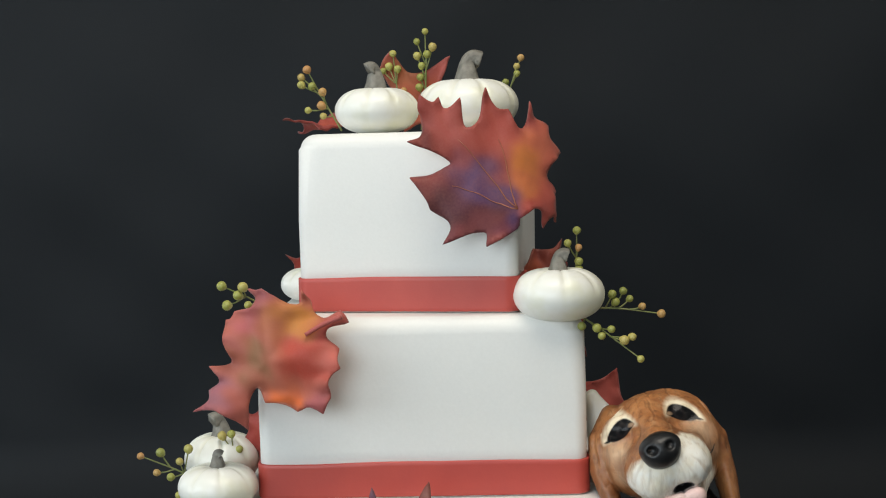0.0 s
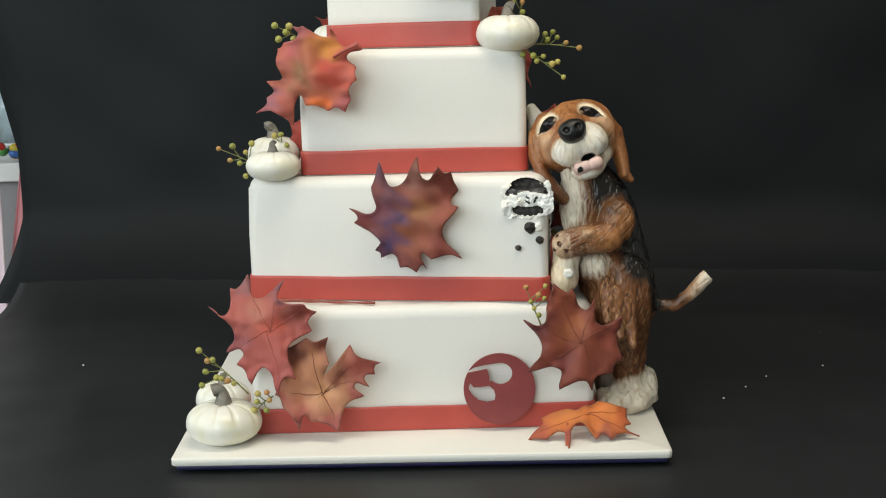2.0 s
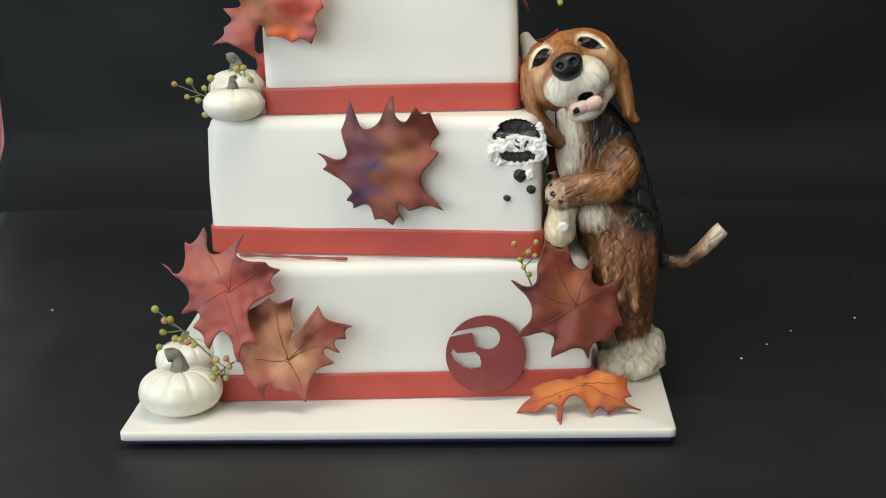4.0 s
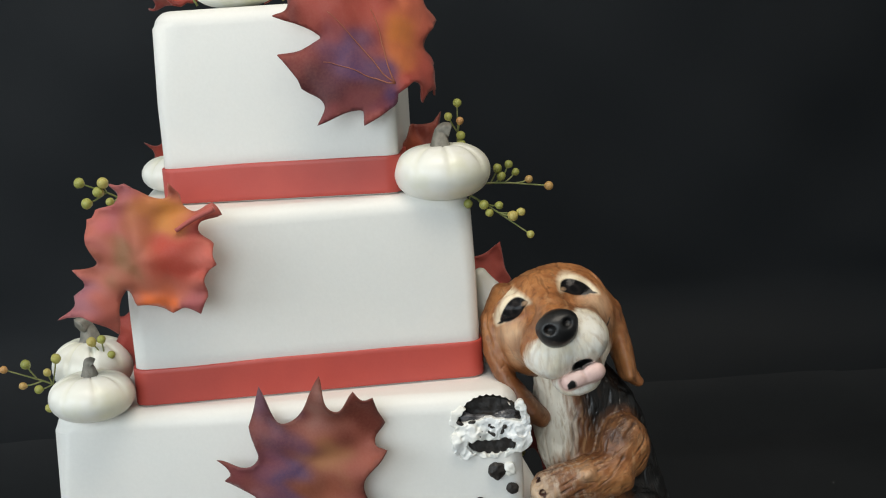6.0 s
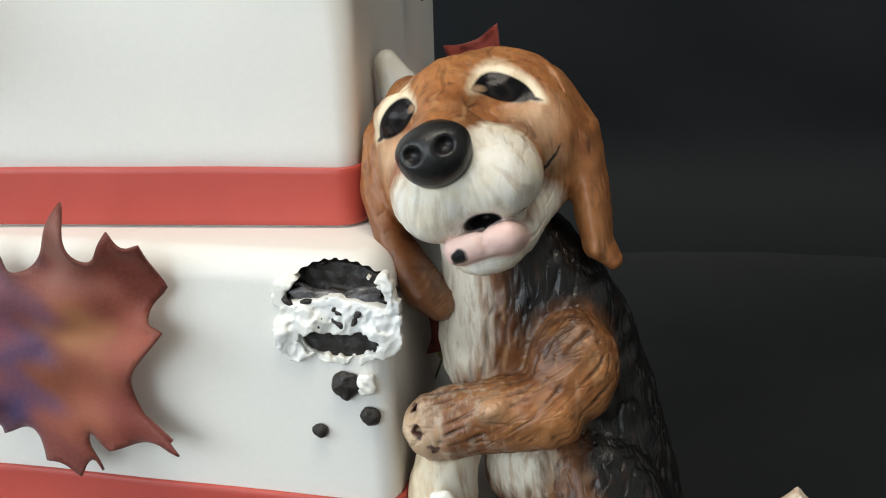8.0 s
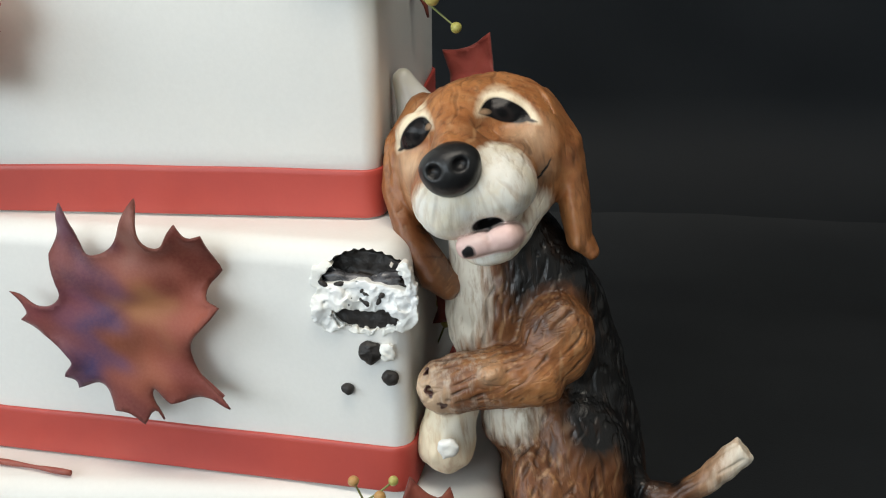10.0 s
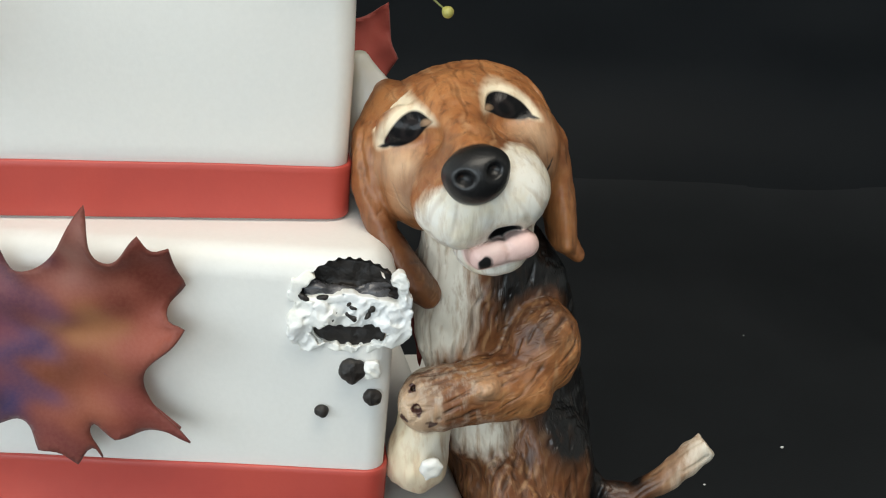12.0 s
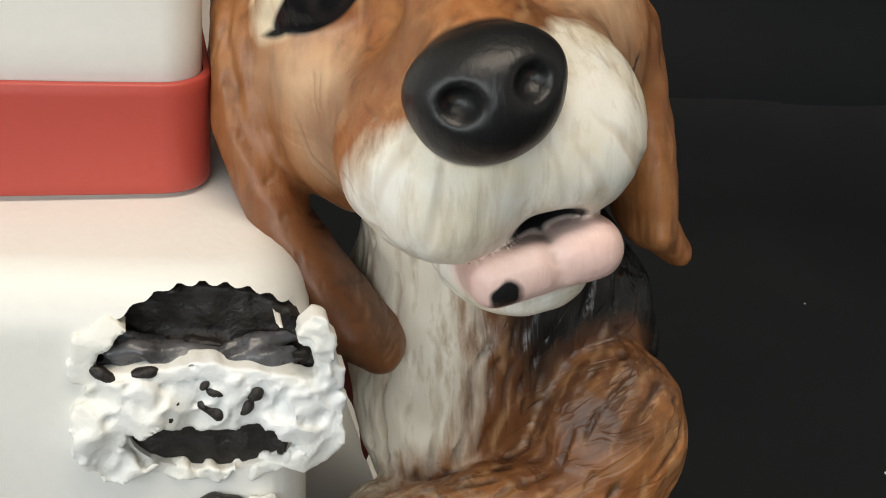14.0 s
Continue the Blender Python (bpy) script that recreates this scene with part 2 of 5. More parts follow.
def ball(p, centre, radii, axes=None):
    q = p - np.array(centre)
    if axes is not None:
        q = q @ np.array(axes).T
    r = np.array(radii, float) * np.ones(3)
    k0 = np.linalg.norm(q / r, axis=1)
    k1 = np.linalg.norm(q / r**2, axis=1) + 1e-9
    return k0 * (k0 - 1) / k1


def rod(p, a, b, ra, rb, squash=1.0):
    a, b = np.array(a, float), np.array(b, float)
    s = np.array([1, squash, 1])
    q, ab = (p - a) * s, (b - a) * s
    t = np.clip(q @ ab / (ab @ ab), 0, 1)
    return np.linalg.norm(q - t[:, None] * ab, axis=1) - (ra + (rb - ra) * t)


def chain(p, stations, squash=1.0):
    out = None
    for (a, ra), (b, rb) in zip(stations, stations[1:]):
        d = rod(p, a, b, ra, rb, squash)
        out = d if out is None else np.minimum(out, d)
    return out


def blend(a, b, k):
    h = np.clip(0.5 + 0.5 * (b - a) / k, 0, 1)
    return b + (a - b) * h - k * h * (1 - h)


def carve(a, b, k):
    return -blend(-a, b, k)

# ---------------------------------------------------------------- the room


def setting():
    s = lambda name, data: tagged(new(name, data), kind="structure")
    s("floor", slab("floor", -2, 2, -2.6, 1.7, -0.84, -0.76, FLOOR))
    s("ceiling", slab("ceiling", -2, 2, -2.6, 1.7, 1.75, 1.83, WALL))
    s("wall_back", slab("wall_back", -2, 2, 1.7, 1.8, -0.84, 1.83, WALL))
    front = s("wall_front", slab("wall_front", -0.1, 2, -2.7, -2.6, -0.84, 1.83, WALL))
    for a, b, c, d in ((-2, -1.8, -0.84, 1.83), (-1.8, -0.1, -0.84, 0.3), (-1.8, -0.1, 1.6, 1.83)):
        part("wall_piece", slab("wall_piece", a, b, -2.7, -2.6, c, d, WALL), front)
    s("wall_right", slab("wall_right", 2, 2.1, -2.7, 1.8, -0.84, 1.83, WALL))
    left = s("wall_left", slab("wall_left", -2.1, -2, -2.7, -1.95, -0.84, 1.83, WALL))
    # the opening at y 0.4 to 1.35 is invented, for the corner's fill lamp
    for a, b, c, d in ((-0.55, 0.4, -0.84, 1.83), (1.35, 1.8, -0.84, 1.83), (0.4, 1.35, -0.84, 0.1), (0.4, 1.35, 1.15, 1.83), (-1.95, -0.55, -0.84, 0.3), (-1.95, -0.55, 1.6, 1.83)):
        part("wall_piece", slab("wall_piece", -2.1, -2, a, b, c, d, WALL), left)


def folds(x, y):
    """Soft creases of the cloth."""
    q = np.array([[x, y, 0.0]])
    return 0.0022 * waves(q, 0.42, 5)[0] + 0.0008 * waves(q, 0.11, 6)[0]


def cloth_sheet(name, rows, mat, seed):
    """A sheet from rows of points, with thickness."""
    n = len(rows[0])
    verts = [p for row in rows for p in row]
    faces = [(a * n + i, a * n + i + 1, (a + 1) * n + i + 1, (a + 1) * n + i) for a in range(len(rows) - 1) for i in range(n - 1)]
    return mesh_of(name, verts, faces, mat)


def table_and_backdrop():
    base = -0.0115
    table = thing("table", "work table covered with a black cloth", "table", m=pose(0, 0, 0))
    part("tabletop", slab("tabletop", -0.62, 1.3, -1.0, 0.66, base - 0.060, base - 0.030, GREY), table)
    for x in (-0.57, 1.25):
        for y in (-0.95, 0.6):
            part("leg", slab("leg", x - 0.02, x + 0.02, y - 0.02, y + 0.02, -0.76, base - 0.060, GREY), table)
    xs, ys = np.linspace(-0.60, 1.29, 150), np.linspace(-0.99, 0.40, 114)
    foot, high = 0.188, 0.145
    rows = []
    for y in ys:
        row = []
        for x in xs:
            calm = min(1.0, max(0.0, (max(abs(x) - 0.24, abs(y) - 0.24)) / 0.08))
            row.append((x, y, base - 0.003 + folds(x, y) * calm - 0.0006))
        rows.append(row)
    # its far end rises in a sweep against the hanging sheet
    for k in range(1, 18):
        turn, flat = radians(3.0 * k), 1.0 - k / 17
        rows.append([(x, 0.400 + 0.0094 * (1 - flat) + foot * math.sin(turn) + 0.5 * flat * folds(x, 0.4 + 0.01 * k), base - 0.0036 - 0.0062 * (1 - flat) + high * (1 - math.cos(turn)) + flat * folds(x, 0.4 + 0.01 * k)) for x in xs])
    ob = thing("table_cloth", "creased black cloth lying over the table and sweeping up behind", "cloth", data=cloth_sheet("table_cloth", rows, CLOTH, 1))
    ob.modifiers.new("thickness", "SOLIDIFY").thickness = 0.0012
    # the backdrop hangs behind the cake; its free edge leans inwards towards the table
    rows = []
    for k in range(9, 80):
        if k < 30:
            turn = radians(90 * k / 30)
            y0, z = 0.408 + foot * math.sin(turn), base - 0.0085 + high * (1 - math.cos(turn))
        else:
            z = base - 0.0085 + high + 1.06 * ((k - 29) / 50) ** 1.15
            y0 = 0.596 + 0.01 * (z - high)
        loose = min(1.0, max(0.0, (z - 0.035) / 0.12))
        edge = -0.611 - 0.118 * max(0, z - 0.20) / 0.5 - 0.02 * max(0, 0.1 - z) / 0.1
        row = []
        for i in range(120):
            x = edge + (1.55 - edge) * i / 119
            q = np.array([[x, 0.0, z]])
            row.append((x, y0 + loose * (0.010 * waves(q, 0.7, 8)[0] + 0.004 * waves(q, 0.22, 9)[0]), z))
        rows.append(row)
    ob = thing("backdrop", "black backdrop sheet hanging behind the cake with soft creases", "backdrop",
               kind="structure", data=cloth_sheet("backdrop", rows, PAPER, 2))
    ob.modifiers.new("thickness", "SOLIDIFY").thickness = 0.002


def left_corner():
    """What stands beyond the backdrop's free edge."""
    unit = thing("shelf_unit", "white laminate shelf unit standing behind the backdrop", "shelf")
    part("shelf_board", slab("shelf_board", -1.30, -0.60, 0.78, 1.15, 0.135, 0.165, WHITE, 0.002), unit)
    part("front_panel", slab("front_panel", -1.30, -0.60, 0.80, 0.82, -0.75, 0.134, GREY), unit, "grey front panel")
    part("back_panel", slab("back_panel", -1.30, -0.60, 1.13, 1.15, 0.166, 0.95, WHITE), unit)
    part("shelf_board", slab("shelf_board", -1.30, -0.60, 0.90, 1.13, 0.44, 0.452, GREY, 0.002), unit)
    part("side_panel", slab("side_panel", -0.60, -0.585, 0.78, 1.15, -0.75, 0.95, WHITE), unit)
    bag = thing("sweet_bag", "clear plastic bag of colourful sweets on the shelf", "bag")
    rng = np.random.RandomState(4)
    wrap = plain("clear_wrap", (0.55, 0.68, 0.72), (0.42, 0.55, 0.62), 40, 0.15, 0.3)
    f = lambda p: ball(p, (-0.735, 0.86, 0.235), (0.05, 0.035, 0.05)) + 0.006 * waves(p, 0.05, 3)
    part("wrapper", mesh_of("wrapper", *skin(f, (-0.82, 0.80, 0.166), (-0.66, 0.92, 0.31), 0.006), wrap), bag)
    for i, c in enumerate(((0.6, 0.04, 0.03), (0.65, 0.25, 0.03), (0.1, 0.35, 0.08), (0.6, 0.05, 0.2), (0.55, 0.45, 0.05), (0.05, 0.15, 0.45))):
        sweet = plain("sweet", c, tuple(v * 0.8 for v in c), 80, 0.3)
        for _ in range(3):
            x, y, z = rng.uniform(-0.80, -0.68), rng.uniform(0.80, 0.83), rng.uniform(0.172, 0.19)
            me = mesh_of("sweet", *skin(lambda p: ball(p, (0, 0, 0), (0.012, 0.009, 0.008)), (-0.014, -0.012, -0.011), (0.014, 0.012, 0.011), 0.0035), sweet)
            part("sweet", me, bag, m=pose(x, y, z, 0, 0, rng.uniform(0, 90)))
    # a pink cloth hung over the table's edge, rose inside its fold
    cloth = thing("pink_cloth", "pale pink cloth draped over the edge beside the backdrop", "cloth")
    for name, mat, x0, dy in (("outer_fold", PINK, -0.665, 0.0), ("inner_fold", ROSE, -0.615, 0.02)):
        rows = []
        for k in range(40):
            z = 0.195 - 0.62 * k / 39
            w = 0.020 + 0.085 * min(1, k / 26)
            row = []
            for i in range(24):
                u = i / 23
                x = x0 + (u - 0.5) * w - 0.055 * (k / 39)
                row.append((x, 0.63 + dy + 0.012 * math.sin(u * 9 + k * 0.12) * min(1, k / 12), z - 0.012 * abs(u - 0.5)))
            rows.append(row)
        ob = part(name, cloth_sheet(name, rows, mat, 3), cloth)
        ob.modifiers.new("thickness", "SOLIDIFY").thickness = 0.003
    # strips of tape that hold the sheet's edge
    for z0, z1, x, lean in ((0.36, 0.42, -0.622, -3), (0.30, 0.355, -0.612, -3), (0.235, 0.295, -0.598, -7)):
        ob = thing("tape_strip", "pale silvery tape along the edge of the backdrop", "tape", group="tape strips",
                   data=slab("tape_strip", -0.006, 0.006, -0.001, 0.0005, 0, z1 - z0, TAPE, 0.0003))
        ob.matrix_basis = pose(x * 1.058, 0.558, z0, 0, lean, 0)


setting()
table_and_backdrop()
left_corner()

# ---------------------------------------------------------------- the cake


def tier(label, corners, low, high, edge=0.011, radius=0.008):
    """A fondant-covered square tier with a ribbon round its foot."""
    ob = thing("cake_tier", label, "cake tier", "cake tiers")
    loops = []
    for z, grow in ((low, 0.0), (low + 0.03, 0.0), (low + 0.06, 0.0003), (high - edge, 0.0)):
        loops.append([(*p, z) for p in outline(corners, radius, grow)])
    for k in range(1, 9):
        a = radians(90 * k / 8)
        grow = -edge * (1 - math.cos(a))
        inner = outline(corners, max(radius + edge, 0.0), grow - 0.0)
        loops.append([(*p, high - edge + edge * math.sin(a)) for p in inner])
    # the rounded shoulder starts from the same outline as the side
    soft = outline(corners, radius + edge, 0.0)
    loops[3] = [(*(0.5 * (Vector(p[:2]) + q)), p[2]) for p, q in zip(loops[3], soft)]
    body = part("fondant", rings("fondant", loops, FONDANT, True, True), ob)
    band = []
    wob = lambda p, s: 0.0005 * waves(np.array([[p[0], p[1], 0.0]]), 0.12, s)[0]
    for z, grow in ((low + 0.0006, 0.0004), (low + 0.0006, 0.0014), (low + 0.0011, 0.0017), (low + 0.0030, 0.0017), (low + 0.0200, 0.0017), (low + 0.0222, 0.0017), (low + 0.0227, 0.0013), (low + 0.0227, 0.0002)):
        band.append([(*p, z + wob(p, 3) * (1 if z > low + 0.01 else 0.15)) for p in outline(corners, radius, grow)])
    part("ribbon", rings("ribbon", band, RIBBON), ob, "rust-red fondant ribbon")
    return ob, body


T4 = ((-0.1495, -0.1545), (0.1595, -0.1435), (0.149, 0.166), (-0.160, 0.155))
T3 = ((-0.155, -0.106), (0.119, -0.143), (0.138, 0.127), (-0.133, 0.164))
T2 = ((-0.103, -0.103), (0.103, -0.103), (0.103, 0.103), (-0.103, 0.103))
T1 = ((-0.0797, -0.0645), (0.0615, -0.0905), (0.0805, 0.0476), (-0.0590, 0.0740))
tier("large white fondant tier with rust-red ribbon, standing on the board", T4, 0.0, 0.1145)
third, third_body = tier("white fondant tier with a ragged bite in its upper corner", T3, 0.115, 0.2285)
tier("white fondant tier with rust-red ribbon round its foot", T2, 0.229, 0.342)
tier("small white top tier with rust-red ribbon round its foot", T1, 0.3425, 0.4575, 0.010)

board = thing("cake_board", "white iced square cake board with navy underside on black cloth", "cake board")
BOARD_AT = ((-0.211, -0.220), (0.219, -0.219), (0.222, 0.212), (-0.233, 0.212))
part("icing", rings("icing", [[(*p, z) for p in outline(BOARD_AT, 0.005, g)] for z, g in
     ((-0.0072, -0.0008), (-0.0066, 0), (-0.0012, 0), (-0.0004, -0.0005), (-0.0001, -0.0014))], BOARD, True, True), board)
part("underside", rings("underside", [[(*p, z) for p in outline(BOARD_AT, 0.005, -0.004)] for z in (-0.0116, -0.0074)], NAVY, True, True), board,
     "navy blue underside")

# ---------------------------------------------------------------- the bite


def along(x):
    """The third tier's front at x."""
    return T3[0][1] + (T3[1][1] - T3[0][1]) * (x - T3[0][0]) / (T3[1][0] - T3[0][0])


def bite():
    cx, cz = 0.1005, 0.2085
    cy = along(cx)
    oval = lambda u, w, x, z, a, b: (np.hypot((u - x) / a, (w - z) / b) - 1) * min(a, b)

    def plan(p):
        """Across and up on the tier's front, and the depth behind it."""
        front = T3[0][1] + (T3[1][1] - T3[0][1]) * (p[:, 0] - T3[0][0]) / (T3[1][0] - T3[0][0])
        return p[:, 0] - cx, p[:, 2] - cz, p[:, 1] - front

    def opening(u, w):
        """The wide dark hole with its scalloped upper edge."""
        d = np.maximum(oval(u, w, 0.0005, 0.0050, 0.0188, 0.0120), 0.0062 - 0.0030 * np.abs(u) / 0.018 - w)
        return d + 0.0007 * np.abs(np.sin(u * 900)) * (w > 0.006)

    def slit(u, w):
        d = np.maximum(oval(u, w, 0.0010, -0.0105, 0.0128, 0.0046), w + 0.0082 - 14 * u * u)
        return d + 0.0006 * np.sin(u * 1300) * (w < -0.0105)

    hole = lambda u, w: np.minimum(opening(u, w) - 0.0012, slit(u, w) - 0.0012)

    def cut_shape(p):
        u, w, d = plan(p)
        return np.maximum(np.minimum(oval(u, w, 0.0, 0.0030, 0.0200, 0.0158) + 0.0009 * np.abs(np.sin(u * 820)) * (w > 0.004), oval(u, w, 0.001, -0.0100, 0.0135, 0.0062)), np.abs(d + 0.001) - 0.0150)

    lo, hi = (cx - 0.024, cy - 0.020, cz - 0.020), (cx + 0.024, cy + 0.022, cz + 0.022)
    cutter = new("cutter", mesh_of("cutter", *skin(cut_shape, lo, hi, 0.0010), CHOCOLATE))
    cut = third_body.modifiers.new("bite", "BOOLEAN")
    cut.operation, cut.object, cut.solver = "DIFFERENCE", cutter, "EXACT"
    bpy.context.view_layer.update()
    done = bpy.data.meshes.new_from_object(third_body.evaluated_get(bpy.context.evaluated_depsgraph_get()))
    third_body.modifiers.clear()
    if len(done.polygons) > 50:
        done.set_sharp_from_angle(angle=radians(32))
        third_body.data = done
        if len(done.materials) < 2:
            done.materials.append(CHOCOLATE)
    bpy.data.objects.remove(cutter)

    def cake(p):
        """Crumb that lines the hole: a rough slab set back, higher behind the slit."""
        u, w, d = plan(p)
        back = np.maximum(oval(u, w, 0, 0.0015, 0.0210, 0.0150), np.abs(d - 0.0110) - 0.0030)
        shelf = np.maximum(oval(u, w, 0.001, -0.0108, 0.0140, 0.0062), np.abs(d - 0.0040) - 0.0028)
        roof = np.maximum(np.maximum(-opening(u, w), oval(u, w, 0.0, 0.0035, 0.0196, 0.0130)), np.abs(d - 0.0095) - 0.0040)
        return np.minimum(np.minimum(back, roof), blend(back, shelf, 0.003)) + 0.0003 * waves(p, 0.0065, 12) + 0.00012 * waves(p, 0.0022, 13)

    part("hollow", mesh_of("hollow", *skin(cake, (cx - 0.025, cy - 0.004, cz - 0.021), (cx + 0.025, cy + 0.020, cz + 0.022), 0.0008), CHOCOLATE), third, "dark chocolate crumb inside the bite")

    def cream(p):
        u, w, d = plan(p)
        left = oval(u, w, -0.0145, -0.0065, 0.0080, 0.0108)
        right = oval(u, w, 0.0168, -0.0030, 0.0058, 0.0125)
        low = oval(u, w, 0.002, -0.0128, 0.0160, 0.0055)
        band = np.maximum(np.abs(u) - 0.0165, np.abs(w + 0.0015) - 0.0072)
        horn = oval(u, w, 0.0186, 0.0085, 0.0028, 0.0055)
        rim = np.abs(opening(u, w) - 0.0014) - 0.0012
        swirl = p + 0.0016 * np.stack([waves(p, 0.008, 28), waves(p, 0.008, 29), waves(p, 0.008, 30)], 1)
        lump = 0.0007 * waves(p, 0.0130, 21) + 0.0009 * (0.5 - np.abs(waves(swirl, 0.0095, 23, 9))) + 0.0002 * (0.5 - np.abs(waves(swirl, 0.0045, 31, 9)))
        edge = 0.0009 * waves(np.stack([u, w, u * 0], 1), 0.0090, 25, 11) + 0.0003 * waves(np.stack([u, w, u * 0], 1), 0.0036, 27, 11)
        thick = lambda shape, t, mid: np.maximum(shape + edge, np.abs(d - mid + lump) - t - np.clip(-shape, 0, 0.005) * 0.20)
        fat = blend(thick(left, 0.0016, -0.0008), thick(right, 0.0012, -0.0004), 0.002)
        fat = blend(fat, thick(band, 0.0016, 0.0012), 0.002)
        fat = blend(fat, thick(low, 0.0006, 0.0004), 0.0015)
        fat = blend(fat, thick(horn, 0.0014, -0.0004), 0.0015)
        fat = np.maximum(fat, -hole(u, w) + 0.0004 * waves(p, 0.004, 24))
        lip = np.maximum(rim + 0.5 * edge, np.abs(d - 0.0010 - 0.0042 * np.clip((w - 0.009) / 0.007, 0, 1) ** 1.5) - 0.0022)
        return np.minimum(fat, np.maximum(np.maximum(lip, 0.002 - w), w - 0.0120 - 0.0015 * np.sin(u * 700))) - 0.0004

    part("frosting", mesh_of("frosting", *skin(cream, (cx - 0.031, cy - 0.012, cz - 0.024), (cx + 0.029, cy + 0.012, cz + 0.025), 0.00055), CREAM), third,
         "torn white frosting round the bite")

    def glaze(p):
        u, w, d = plan(p)
        sag = w - 0.0046 + 0.0012 * np.cos(u * 190) + 0.0006 * waves(p, 0.009, 15)
        return np.maximum(np.hypot(sag / 0.0026, (d - 0.0046) / 0.0040) - 1, np.abs(u + 0.001) / 0.0150 - 1) * 0.0024 + 0.0004 * waves(p, 0.004, 16)

    smear = plain("thin_frosting", (0.040, 0.040, 0.043), (0.13, 0.13, 0.14), 220, 0.22, 0.35, 0.2, 700)
    part("glaze", mesh_of("glaze", *skin(glaze, (cx - 0.019, cy - 0.006, cz - 0.003), (cx + 0.019, cy + 0.016, cz + 0.012), 0.0007), smear), third,
         "thin grey frosting smeared over the dark crumb")

    def crumb_skin(radii, seed):
        g = lambda p: ball(p, (0, 0, 0), radii) + 0.0003 * waves(p, 0.006, seed) + 0.0001 * waves(p, 0.002, seed + 1)
        r = max(radii) + 0.0015
        return mesh_of("crumb", *skin(g, (-r, -r, -r), (r, r, r), 0.0005), CHOCOLATE)

    # smears of crumb in the frosting
    for k, (u, w, a, b, turn) in enumerate(((-0.0165, 0.0035, 0.0024, 0.0010, -35), (-0.0130, 0.0012, 0.0016, 0.0008, -20), (-0.0072, -0.0030, 0.0014, 0.0012, 0), (-0.0045, -0.0015, 0.0012, 0.0007, 30), (-0.0060, -0.0046, 0.0011, 0.0009, 60),
                                           (0.0015, -0.0036, 0.0022, 0.0009, -35), (0.0002, 0.0022, 0.0013, 0.0007, 50), (0.0022, 0.0006, 0.0014, 0.0006, -15), (0.0085, 0.0005, 0.0011, 0.0006, 40), (0.0072, -0.0022, 0.0012, 0.0006, 60), (-0.0100, 0.0042, 0.0016, 0.0008, 10))):
        x = cx + u
        part("crumb", crumb_skin((1.3 * a, 0.0014, 1.3 * b), 30 + k), third, m=pose(x, along(x) - 0.0010, cz + w, 0, -turn, 0))
    for x, z, rad, seed in ((0.0925, 0.1642, (0.0027, 0.0022, 0.0026), 1), (0.1118, 0.1716, (0.0036, 0.0026, 0.0033), 2), (0.1034, 0.1826, (0.0052, 0.0032, 0.0052), 3)):
        thing("cake_crumb", "dark chocolate crumb stuck to the white fondant", "crumb", "chocolate crumbs",
              m=pose(x, along(x) - 0.0016, z), data=crumb_skin(rad, seed))
    g = lambda p: ball(p, (0, 0, 0), (0.0036, 0.0022, 0.0040)) + 0.0006 * waves(p, 0.004, 9)
    thing("frosting_flake", "scrap of white frosting beside a chocolate crumb", "frosting", m=pose(0.1108, along(0.1108) - 0.0014, 0.1834),
          data=mesh_of("frosting_flake", *skin(g, (-0.006, -0.004, -0.006), (0.006, 0.004, 0.006), 0.0006), CREAM))
    g = lambda p: ball(p, (0, 0, 0), (0.0046, 0.003, 0.0050)) + 0.0004 * waves(p, 0.006, 14)
    thing("frosting_dab", "dab of white frosting on the dog figure's paw", "frosting", m=pose(0.1365, -0.1485, 0.1415),
          data=mesh_of("frosting_dab", *skin(g, (-0.007, -0.005, -0.007), (0.007, 0.005, 0.007), 0.0006), CREAM))


bite()

# ---------------------------------------------------------------- the dog figure
HX, HZ, HO = np.array((0.951, 0.0, 0.309)), np.array((-0.309, 0.0, 0.951)), np.array((0.142, -0.098, 0.266))
HEAD = np.stack([HX, (0, 1, 0), HZ])
EYES = ((-0.0178, 0.0110, 0.42, -1), (0.0210, 0.0092, -0.55, 1))
FACE = 0.0096  # the face lies this much behind the brow of the ball that the lids were drawn on
PADS = ((0.1285, -0.1425, 0.1740), (0.1290, -0.1480, 0.1680), (0.1245, -0.1450, 0.1620), (0.1345, -0.1510, 0.1618))


MOUTH = (0.0052, -0.062, -0.0242)


def corner_of_mouth(q):
    """The slit that climbs from the tongue along the right jaw."""
    y = q[:, 1]
    line = np.interp(y, (-0.056, -0.046, -0.037, -0.030, -0.026), (-0.0272, -0.0262, -0.0230, -0.0180, -0.0130))
    return np.maximum.reduce([np.abs(q[:, 2] - line) - 0.0007 * np.clip((-0.025 - y) / 0.008, 0.1, 1), 0.016 - q[:, 0], np.abs(y + 0.042) - 0.0155])


def in_head(p):
    return (p - HO) @ HEAD.T


def pillow(p, centre, half, r):
    """A box with wide round edges."""
    d = np.abs(p - np.array(centre)) - (np.array(half) - r)
    return np.linalg.norm(np.maximum(d, 0), axis=1) + np.minimum(d.max(axis=1), 0) - r


